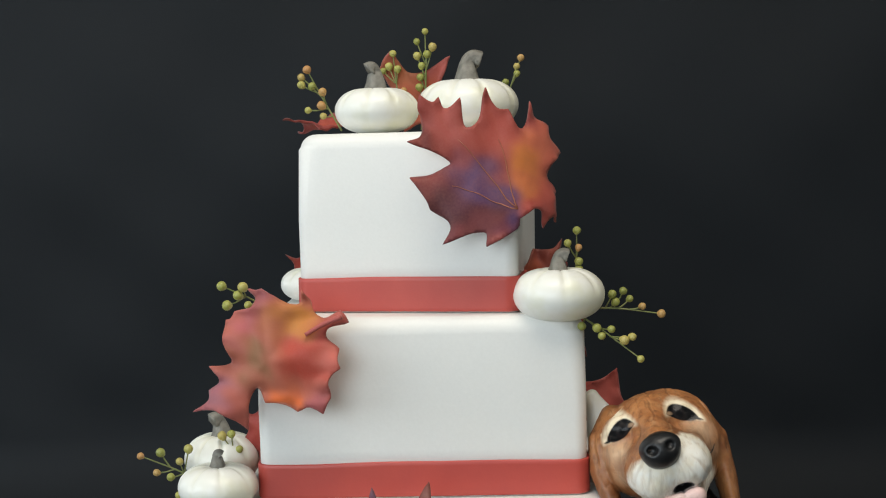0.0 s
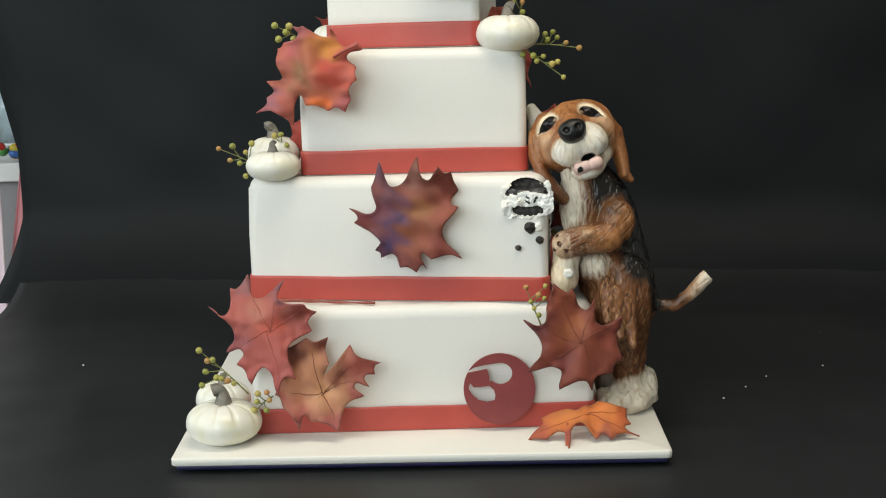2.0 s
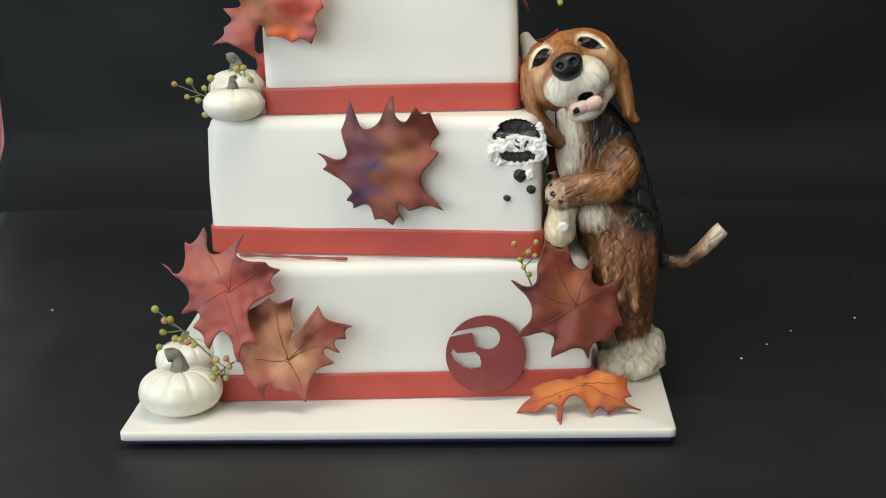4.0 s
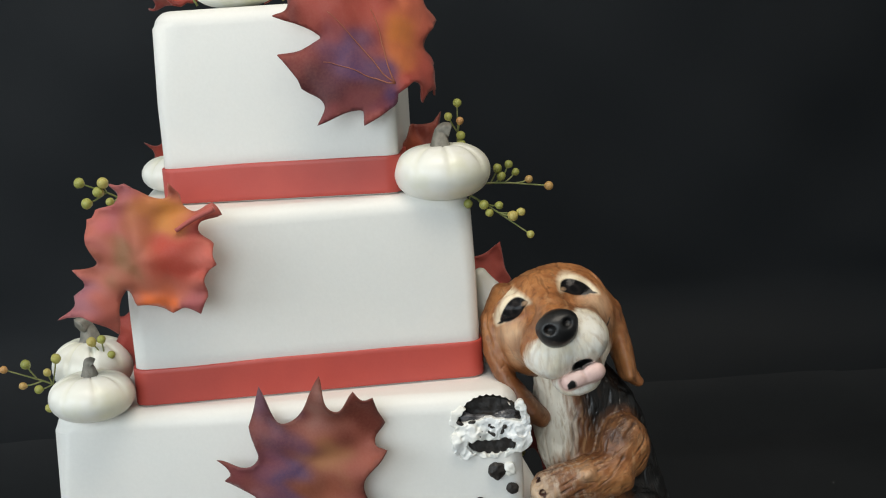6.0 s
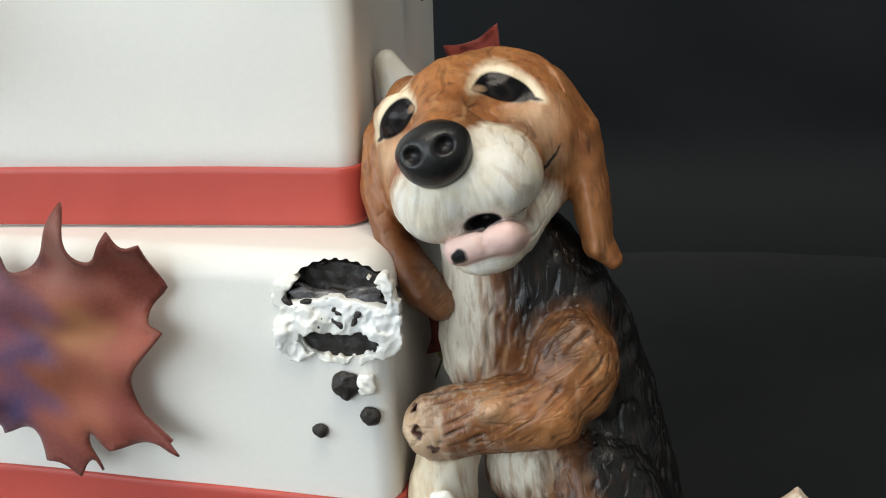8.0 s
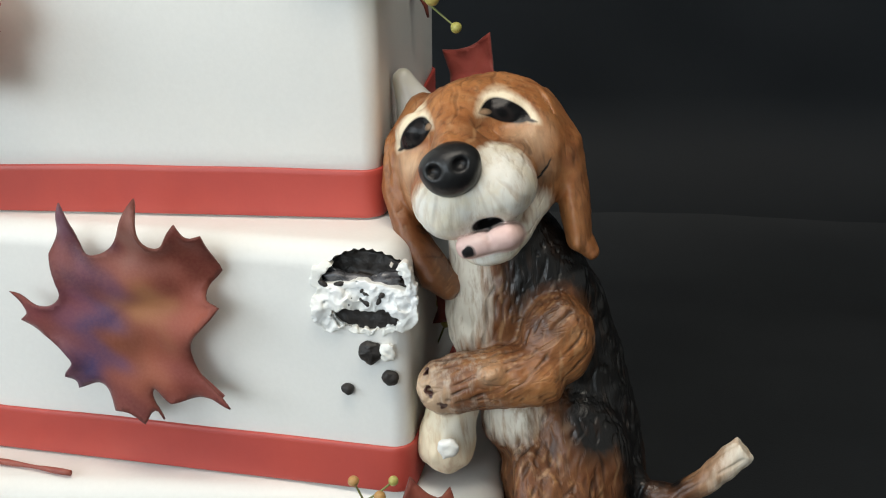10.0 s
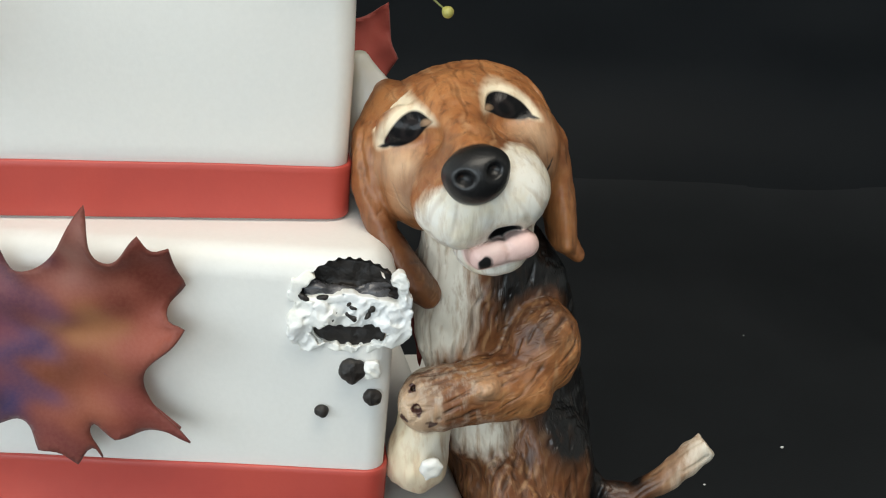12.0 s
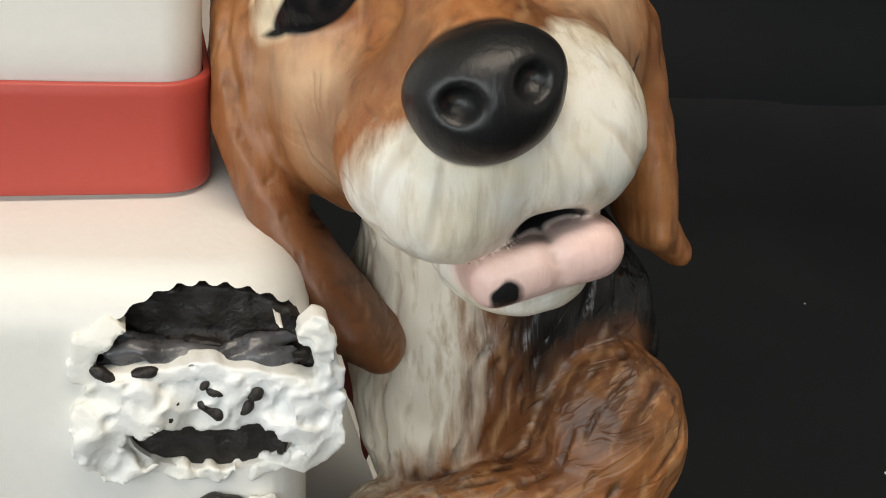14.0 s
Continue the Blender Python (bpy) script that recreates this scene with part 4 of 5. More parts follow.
def dog():
    hv, hf = finer(*skin(head_shape, (0.095, -0.180, 0.198), (0.206, -0.050, 0.303), 0.0008))
    bv, bf = finer(*skin(body_shape, (0.112, -0.170, -0.004), (0.276, -0.030, 0.246), 0.0013))
    hq = in_head(hv)
    calm = np.clip(np.minimum(tongue_shape(hq), nose_shape(hq)) / 0.001, 0, 1)
    for x, z, lean, side in EYES:
        calm *= np.clip((np.hypot((hq[:, 0] - x) / 0.0125, (hq[:, 2] - z - 0.001 - lean * (hq[:, 0] - x)) / 0.0095) - 0.9) / 0.15, 0, 1) ** (hq[:, 1] < -0.005)
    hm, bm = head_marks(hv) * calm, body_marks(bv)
    hv = hv - normals_of(hv, hf) * (0.00038 * hm + 0.00012 * calm * waves(hv, 0.006, 81))[:, None]
    bv = bv - normals_of(bv, bf) * (0.00070 * bm + 0.00030 * waves(bv, 0.007, 82))[:, None]
    verts, faces = np.concatenate([hv, bv]), np.concatenate([hf, bf + len(hv)])
    me = bpy.data.meshes.new("dog_figure")
    me.vertices.add(len(verts))
    me.vertices.foreach_set("co", verts.astype(np.float32).ravel())
    me.loops.add(4 * len(faces))
    me.polygons.add(len(faces))
    me.polygons.foreach_set("loop_start", np.arange(0, 4 * len(faces), 4, dtype=np.int32))
    me.loops.foreach_set("vertex_index", faces.astype(np.int32).ravel())
    me.polygons.foreach_set("use_smooth", [True] * len(faces))
    me.update(calc_edges=True)
    me.validate()
    me.materials.append(dog_skin())
    q, p, n = in_head(verts), verts, len(hv)
    head = np.arange(len(verts)) < n
    far = -0.05
    # markings, and the shade on the lower ear, as distances inside (positive) their outlines
    lens = lambda x, z, half, high: ((half * half + high * high) / (2 * high)) - np.maximum(
        np.hypot(x, z + (half * half + high * high) / (2 * high) - high), np.hypot(x, z - (half * half + high * high) / (2 * high) + high))
    tongue, nose = tongue_shape(q), nose_shape(q)
    muzzle = -blend(ball(q, (-0.0092, -0.052, -0.0165), (0.0165, 0.026, 0.0165)), ball(q, (0.0130, -0.052, -0.0130), (0.0158, 0.026, 0.0190)), 0.004)
    muzzle = np.minimum(muzzle, 0.0050 - q[:, 2] + 0.12 * np.abs(q[:, 0]))
    chin = np.maximum(-ball(q, (0.003, -0.040, -0.040), (0.0195, 0.026, 0.0125)), 0.4 * (0.0085 - rod(q, (0.010, -0.036, -0.0350), (0.0200, -0.026, -0.0310), 0.0, 0.0)))
    upper = ball(p, (0.1815, -0.1280, 0.1845), (0.0170, 0.0175, 0.0210))
    fore = np.minimum(rod(p, (0.173, -0.1365, 0.1725), (0.145, -0.1390, 0.1690), 0.0146, 0.0134), ball(p, (0.1345, -0.1400, 0.1668), (0.0125, 0.0112, 0.0125)))
    arm = np.minimum(upper, fore)
    chest = -ball(p, (0.134, -0.128, 0.203), (0.0175, 0.045, 0.042))
    belly = -ball(p, (0.154, -0.140, 0.149), (0.0200, 0.030, 0.0150))
    thigh = ball(p, (0.187, -0.114, 0.112), (0.030, 0.026, 0.044))
    body_white = np.minimum.reduce([np.maximum(chest, belly), arm - 0.0035, thigh - 0.0025])
    feet, tip = 1.6 * (0.034 - p[:, 2] + 0.30 * (p[:, 0] - 0.195)), 0.5 * (p[:, 0] - 0.2600)
    white = np.where(head, 3.5 * np.maximum(muzzle, chin), np.maximum.reduce([body_white, feet, tip]))
    lids, eye, iris, sclera, mottle = [], [], [], [], []
    front = np.where(q[:, 1] < -0.004, 0.0, -0.05)
    for x, z, lean, side in EYES:
        u, w = (q[:, 0] - x) * side, q[:, 2] - z - lean * (q[:, 0] - x)
        lids.append(np.minimum(lens(u - 0.0010, w, 0.0114, 0.0094), w + 0.0012) + front)
        arch = lambda half, high, low: np.where(w > 0, lens(u, w, half, high), lens(u, w, half, low))
        eye.append(np.maximum(arch(0.0093, 0.0064, 0.0036), lens(u - 0.0080, w + 0.0006, 0.0034, 0.0008)) + front)
        sclera.append(np.minimum(lens(u + 0.0074, w - 0.0003, 0.0022, 0.0011), 0.0004 - 0.4 * (u + 0.0070)) + front)
        iris.append(np.minimum(0.0040 - np.hypot(u + 0.0012, w - 0.0006), np.hypot(u + 0.0012, w - 0.0006) - 0.0021) + front)
        mottle.append(-ball(q, (x * 1.25, -0.020, z - 0.0125), (0.0090, 0.016, 0.0080)) - 0.0012)
        mottle.append(-ball(q, (x * 1.34, -0.018, z - 0.0240), (0.0060, 0.014, 0.0080)) - 0.003)
    eye, sclera, iris = np.maximum.reduce(eye), np.maximum.reduce(sclera), np.maximum.reduce(iris)
    under_paw = np.minimum(-ball(p, (0.134, -0.131, 0.138), (0.0165, 0.018, 0.024)), fore - 0.0015)
    shaft = p[:, 0] - 0.249 + 0.4 * (0.108 - p[:, 2])
    cream = np.where(head, np.maximum.reduce(lids), np.maximum(under_paw, 0.12 * (shaft - 0.011)))
    patch = -ball(p, (0.1545, -0.1510, 0.1790), (0.0058, 0.008, 0.0046)) - 0.0032
    paw = -ball(p, (0.126, -0.146, 0.164), (0.0115, 0.012, 0.0120))
    band = 0.0048 - np.minimum.reduce([chain(q, (((x * 0.013, -0.046, 0.0105), 0.0006), ((x * 0.0225, -0.036, 0.004), 0.0008), ((x * 0.0268, -0.030, -0.008), 0.0008), ((x * 0.0245, -0.030, -0.022), 0.0005))) for x in (-1, 1)])
    mottle = np.where(head, np.minimum(np.maximum.reduce(mottle), 0.0015 - band), np.maximum.reduce([patch, paw, 0.5 * (p[:, 0] - 0.252)]))
    edge = 0.173 + 0.80 * (0.190 - p[:, 2]) * (p[:, 2] < 0.19) * 0.35
    saddle = np.minimum.reduce([(p[:, 0] - edge) + 0.9 * (p[:, 1] + 0.108), p[:, 2] - 0.100 - 0.25 * (p[:, 1] + 0.1), 0.226 - p[:, 0]])
    scruff = -ball(p, (0.184, -0.114, 0.214), (0.027, 0.036, 0.030))
    flank = -ball(p, (0.200, -0.116, 0.150), (0.017, 0.030, 0.026))
    strip = -ball(p, (0.222, -0.112, 0.113), (0.024, 0.02, 0.007))
    black = np.where(head, far, np.minimum(np.maximum.reduce([saddle, scruff, flank, strip]), arm - 0.0010))
    pink = np.where(head, 0.0005 - tongue, far)
    mouth = np.maximum(0.0008 - ball(q, MOUTH, (0.0062, 0.016, 0.0035)), 0.0011 - rod(q, (-0.018, -0.062, -0.0270), (0.022, -0.062, -0.0262), 0.0010, 0.0012))
    mouth = np.maximum(mouth, 0.0004 - corner_of_mouth(q))
    mouth = np.minimum(mouth, tongue - 0.0004)
    spot = np.minimum(0.0025 - (np.abs(q[:, 0] + 0.0050) ** 3 + np.abs(q[:, 2] + 0.0312 - 0.2 * (q[:, 0] + 0.0050)) ** 3) ** (1 / 3) + 0.0003 * waves(q, 0.004, 3), -0.052 - q[:, 1])
    ink = np.where(head, np.maximum.reduce([0.0005 - nose, mouth, eye, spot]), far)
    pad = np.full(len(p), far)
    for c in PADS:
        pad = np.maximum(pad, np.where(head, far, 0.0024 - np.linalg.norm(p - np.array(c), axis=1) + 0.0005 * waves(p, 0.003, 3)))
    ears = np.maximum(0.1165 - p[:, 0] - 0.55 * np.clip(p[:, 2] - 0.262, -0.1, 0), p[:, 0] - 0.181)
    streak = -ball(p, (0.167, -0.126, 0.200), (0.017, 0.024, 0.030)) + 0.003
    # lower left ear: brown deepened in colour for the shade it hangs in
    ear_shade = np.minimum(0.8 * (0.236 - p[:, 2]), 0.141 - p[:, 0])
    dark = np.where(head, np.maximum.reduce([0.25 * ears - 0.004, band, ear_shade]), np.maximum(streak, np.where(arm < 0.001, 0.25 * (0.158 - p[:, 0]), np.clip(0.25 * (0.165 - p[:, 2]), -0.01, 0.008))))
    slant = np.where(head, far, 0.004 - arm)
    fur = np.where(head, -0.004, np.where((body_white > -0.001) | (under_paw > -0.001) | (p[:, 0] > 0.226) | (p[:, 2] < 0.034), -0.003, 0.004))
    off_ear = np.clip((0.1815 - hv[:, 0]) / 0.003, 0, 1) * np.clip((hv[:, 0] - 0.114 - 0.5 * np.clip(0.245 - hv[:, 2], 0, 1)) / 0.003, 0, 1)
    streak = np.concatenate([np.clip(head_marks(hv + 0.031) * 1.3, 0, 1) * off_ear, body_marks(bv + np.array((0.0, 0.047, 0.0)))])
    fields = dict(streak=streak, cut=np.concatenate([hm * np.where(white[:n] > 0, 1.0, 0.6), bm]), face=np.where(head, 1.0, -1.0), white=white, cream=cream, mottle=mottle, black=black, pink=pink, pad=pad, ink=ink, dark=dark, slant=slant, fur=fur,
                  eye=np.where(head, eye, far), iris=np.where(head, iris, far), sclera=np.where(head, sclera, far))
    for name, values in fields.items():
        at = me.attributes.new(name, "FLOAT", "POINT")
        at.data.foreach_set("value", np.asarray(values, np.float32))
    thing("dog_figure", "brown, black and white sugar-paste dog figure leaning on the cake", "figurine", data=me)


dog()

# ---------------------------------------------------------------- pumpkins


def pumpkin(label, x, y, z, width, height, turn=0.0, tilt=(0, 0), ribs=9, stem=0.012, bend=0.004, group="white pumpkins"):
    ob = thing("pumpkin", label, "pumpkin", group, m=pose(x, y, z, tilt[0], tilt[1], turn))
    r0, verts, faces, groove = width / 2, [], [], []
    n, rows = 90, 30
    rng = np.random.RandomState(int(1000 * abs(x) + 77 * z * 100) % 9999)
    deep = 0.045 + 0.020 * rng.rand(ribs)
    for j in range(rows + 1):
        a = math.pi * j / rows
        for i in range(n):
            th = 2 * math.pi * i / n
            u = ribs * th / (2 * math.pi)
            c = abs(math.sin(math.pi * u))
            g = (1 - c) ** 4
            ring = math.sin(a) ** 0.72
            high = max(0.0, -math.cos(a))
            g *= 0.22 + 0.78 * min(1.0, high * 1.5)
            r = r0 * ring * (1 - deep[int(u) % ribs] * g)
            dip = 0.16 * math.exp(-((ring / 0.30) ** 2))
            zz = height * (0.5 - 0.5 * math.cos(a) * (1 - dip)) if a > math.pi / 2 else height * (0.5 - 0.5 * math.cos(a))
            verts.append((r * math.cos(th), r * math.sin(th), zz - height * 0.035 * g * (a > 1.2)))
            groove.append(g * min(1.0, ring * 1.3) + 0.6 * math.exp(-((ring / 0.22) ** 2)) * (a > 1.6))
    for j in range(rows):
        for i in range(n):
            k = (i + 1) % n
            faces.append((j * n + i, j * n + k, (j + 1) * n + k, (j + 1) * n + i))
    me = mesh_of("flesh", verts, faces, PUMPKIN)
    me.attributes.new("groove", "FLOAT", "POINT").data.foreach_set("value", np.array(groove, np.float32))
    part("flesh", me, ob)
    top = height * 0.84
    pts = bezier([(0, 0, top), (0.0002, 0, top + stem * 0.4), (bend * 0.15, 0.001, top + stem * 0.85), (bend * 0.75, 0.001, top + stem), (bend * 1.5, 0.001, top + stem * 0.93)], 6)
    k = len(pts) - 1
    radii = [(0.0016 + stem * 0.40) * (1.05 - 0.52 * min(1, 2.0 * i / k) + 0.35 * max(0, i / k - 0.6)) * (1.25 if i == 0 else 1) for i in range(k + 1)]
    part("stem", tube("stem", pts, radii, STEM_GREY, 15, 0.12), ob, "grey ridged stem")
    return ob


pumpkin("pearly white pumpkin standing on the top tier", -0.0275, -0.036, 0.4572, 0.056, 0.031, 20, stem=0.017, bend=-0.003)
pumpkin("pearly white pumpkin behind the big leaf on the top tier", 0.0330, -0.026, 0.4572, 0.068, 0.036, 10, stem=0.019, bend=0.006)
pumpkin("pearly white pumpkin at the corner of the second tier", 0.0875, -0.088, 0.3365, 0.058, 0.034, 5, ribs=8, stem=0.013, bend=0.004)
pumpkin("small pearly white pumpkin at the corner of the third tier", -0.1285, -0.106, 0.2255, 0.050, 0.0275, 15, ribs=8, stem=0.010, bend=0.001)
pumpkin("pearly white pumpkin behind a smaller one on the third tier", -0.1345, -0.058, 0.2285, 0.050, 0.034, 40, stem=0.015, bend=-0.004)
pumpkin("large pearly white pumpkin on the board's front corner", -0.1722, -0.174, 0.0, 0.0675, 0.037, 12, ribs=10, stem=0.017, bend=-0.006)
pumpkin("pearly white pumpkin beside the bottom tier on the board", -0.1880, -0.095, 0.0, 0.052, 0.034, 30, stem=0.010, bend=0.002)
pumpkin("pearly white pumpkin behind the top tier on the second tier", -0.0780, 0.004, 0.3420, 0.046, 0.024, 30, stem=0.010, bend=0.002)
def gourd():
    f = lambda p: blend(rod(p, (0, 0, 0.005), (0.001, 0, 0.030), 0.0135, 0.0115), rod(p, (0.000, 0, 0.034), (-0.0095, -0.001, 0.0545), 0.0105, 0.0050), 0.010) + 0.0005 * waves(p, 0.02, 71)
    ob = thing("gourd", "small pointed off-white gourd beside the dog figure's head", "gourd", m=pose(0.1185, -0.066, 0.2290))
    v, q = skin(f, (-0.018, -0.018, -0.0085), (0.018, 0.018, 0.064), 0.0014)
    me = mesh_of("flesh", v, q, PUMPKIN)
    me.attributes.new("groove", "FLOAT", "POINT").data.foreach_set("value", np.zeros(len(v), np.float32))
    part("flesh", me, ob)


gourd()

# ---------------------------------------------------------------- leaves
RED, RUST, ORANGE, GOLD = (0.33, 0.045, 0.034), (0.34, 0.075, 0.035), (0.64, 0.17, 0.042), (0.56, 0.24, 0.050)
PLUM, VIOLET, ROSE_RED, WINE = (0.11, 0.024, 0.030), (0.075, 0.038, 0.105), (0.42, 0.095, 0.080), (0.15, 0.026, 0.020)
COPPER, MAUVE, TAN, UMBER = (0.25, 0.075, 0.030), (0.22, 0.085, 0.115), (0.30, 0.165, 0.075), (0.085, 0.022, 0.014)


def lobed(points):
    """An outline that is sharp at every other point and rounded in the notches between."""
    pts, out = [Vector((x / 1000, y / 1000)) for x, y in points], []
    n = len(pts)
    for k in range(0, n, 2):
        a, notch, b = pts[k], pts[k + 1], pts[(k + 2) % n]
        way = (b - a).normalized()
        for p0, p3, turn in ((a, notch, -way), (notch, b, way)):
            size = (p3 - p0).length
            if p0 is a:
                p1, p2 = p0 + (p3 - p0) * 0.38, p3 + turn * size * 0.36
            else:
                p1, p2 = p0 + turn * size * 0.36, p3 - (p3 - p0) * 0.38
            m = max(3, int(size / 0.0018))
            for i in range(m):
                t = i / m
                out.append(p0 * (1 - t) ** 3 + p1 * 3 * t * (1 - t) ** 2 + p2 * 3 * t * t * (1 - t) + p3 * t**3)
    return out


def leaf(label, m, points, heart, edge, spots, dome=0.0, curl=0.0, ripple=0.0022, wrap=None, stalk=None, seed=1, veins=0.25, root=(0, 0), vein_colour=(0.40, 0.20, 0.06), dark_rim=0.35, ribs=()):
    """A sugar-paste maple leaf. points: lobe tips and the notches between them in turn, in millimetres across and up.
    spots: place, size and colour of brushed paint. wrap: x and radius of a corner round which the leaf bends back."""
    ob = thing("maple_leaf", label, "leaf", "maple leaves", m=m)
    rim = lobed(points)
    grid, step = [], 0.0019
    lo = [min(q[i] for q in rim) for i in (0, 1)]
    hi = [max(q[i] for q in rim) for i in (0, 1)]
    for j in range(int((hi[1] - lo[1]) / step) + 1):
        for i in range(int((hi[0] - lo[0]) / step) + 1):
            grid.append(Vector((lo[0] + (i + 0.5 * (j % 2)) * step, lo[1] + j * step)))
    R = np.array([tuple(q) for q in rim])
    G = np.array([tuple(q) for q in grid])
    near = np.sqrt(((G[:, None] - R[None]) ** 2).sum(2)).min(1)
    pts = rim + [g for g, d in zip(grid, near) if d > 0.0011]
    n = len(rim)
    done = geometry.delaunay_2d_cdt(pts, [], [list(range(n))], 1, 1e-6)
    flat = np.array([tuple(q) for q in done[0]])
    inside = np.sqrt(((flat[:, None] - R[None]) ** 2).sum(2)).min(1)
    big = max(np.hypot(R[:, 0], R[:, 1]))
    u, w = flat[:, 0], flat[:, 1]
    th, rr = np.arctan2(w, u), np.hypot(u, w) / big
    z = dome * big * (1 - rr * rr) + curl * big * rr * rr
    z += ripple * rr * (1.2 * np.sin(3 * th + seed) + np.sin(5 * th + 2.3 * seed))
    rag = np.stack([u, w, np.full(len(u), 0.01 * seed)], 1)
    z += 0.75 * ripple * waves(rag, 0.030, seed) + ripple * 0.6 * waves(rag, 0.014, seed + 1) * np.exp(-inside / 0.006)
    z += 0.0022 * np.exp(-inside / 0.0035) * waves(rag, 0.035, seed + 2)
    tips = [Vector((x / 1000, y / 1000)) for x, y in points[::2]]
    base = Vector((root[0] / 1000, root[1] / 1000))
    line = np.full(len(u), 1e9)
    for tip in tips:
        if tip.length > 0.72 * big:
            ab = np.array(tuple((tip - base) * 0.86))
            q = flat - np.array(tuple(base))
            t = np.clip(q @ ab / (ab @ ab), 0, 1)
            bow = 0.0015 * np.sin(t * 5 + seed)
            d = np.hypot(q[:, 0] - t * ab[0] + bow, q[:, 1] - t * ab[1]) / (0.0009 + 0.0005 * (1 - t))
            line = np.minimum(line, d)
    vein = np.exp(-line * line)
    col = np.array(heart)[None] + (np.array(edge) - np.array(heart))[None] * np.clip((rr - 0.35) / 0.6, 0, 1)[:, None] ** 1.2
    smear = 0.0040 * np.stack([waves(rag, 0.020, seed + 5), waves(rag, 0.020, seed + 6)], 1)
    for x, y, size, paint in spots:
        f = np.exp(-(((flat + smear - np.array((x, y)) / 1000) / (size / 1000)) ** 2).sum(1) ** 1.2)[:, None]
        col = col * (1 - f) + np.array(paint)[None] * f
    grey = col.mean(1, keepdims=True)
    col = np.clip(grey + 1.05 * (col - grey), 0.006, 0.85) * 1.05
    col = col * (1 - dark_rim * np.exp(-inside / 0.0030))[:, None]
    col = col * (1 - 0.15 * veins * vein)[:, None] + np.array(vein_colour)[None] * (0.15 * veins * vein)[:, None]
    if wrap:
        x0, rc = wrap[0] / 1000, wrap[1] / 1000
        a = np.clip((u - x0) / rc, 0, 1.45)
        extra = np.maximum(0, u - x0 - 1.45 * rc)
        u2 = np.where(u > x0, x0 + rc * np.sin(a) + extra * math.cos(1.45) + z * np.sin(a), u)
        z = np.where(u > x0, -rc * (1 - np.cos(a)) - extra * math.sin(1.45) + z * np.cos(a), z)
        u = u2
    faces = [f if len(f) == 3 else f[:3] for f in done[2]]
    up = lambda f: (flat[f[1]] - flat[f[0]])[0] * (flat[f[2]] - flat[f[0]])[1] - (flat[f[1]] - flat[f[0]])[1] * (flat[f[2]] - flat[f[0]])[0] > 0
    faces = [f if up(f) else list(reversed(f)) for f in faces]
    me = mesh_of("blade", np.stack([u, w, z], 1), faces, LEAF)
    me.attributes.new("paint", "FLOAT_COLOR", "POINT").data.foreach_set("color", np.concatenate([col, np.ones((len(u), 1))], 1).astype(np.float32).ravel())
    me.attributes.new("vein", "FLOAT", "POINT").data.foreach_set("value", (-veins * vein).astype(np.float32))
    blade = part("blade", me, ob)
    solid = blade.modifiers.new("thickness", "SOLIDIFY")
    solid.thickness, solid.offset = 0.0013, 0.0
    if veins > 0.4:
        # raised ribs from the root towards the main tips, lying on the blade
        rib = plain("leaf_rib", vein_colour, tuple(0.8 * c for c in vein_colour), 150, 0.5)
        for tip in [Vector((x / 1000, y / 1000)) for x, y in ribs]:
            if tip != base:
                pts = []
                for i in range(13):
                    t = i / 12
                    q = base.lerp(tip, t) + Vector((-(tip - base).y, (tip - base).x)).normalized() * 0.0016 * math.sin(3.2 * t + seed)
                    k = int(((flat[:, 0] - q.x) ** 2 + (flat[:, 1] - q.y) ** 2).argmin())
                    pts.append(Vector((u[k], w[k], z[k] + 0.0008)))
                pts = [pts[0]] + [(a + b * 2 + c) / 4 for a, b, c in zip(pts, pts[1:], pts[2:])] + [pts[-1]]
                part("rib", tube("rib", pts, [0.00042 - 0.00026 * i / 12 for i in range(13)], rib, 6), blade)
    if stalk:
        pts = bezier([Vector(q) / 1000 for q in stalk], 5)
        st = tube("stalk", pts, [0.0013 + 0.0006 * i / len(pts) for i in range(len(pts))], LEAF, 8)
        at = st.attributes.new("paint", "FLOAT_COLOR", "POINT")
        at.data.foreach_set("color", np.array([(*edge, 1.0)] * len(st.vertices), np.float32).ravel())
        part("stalk", st, ob)
    return ob


def on_front(x, y, z, turn=0.0, lean=0.0, spin=0.0):
    """A leaf whose face looks towards -y; turn: about the vertical; lean: its top towards the viewer; spin: in its own plane."""
    return pose(x, y, z, 0, 0, turn) @ pose(0, 0, 0, 90 + lean, 0, 0) @ pose(0, 0, 0, 0, 0, spin)


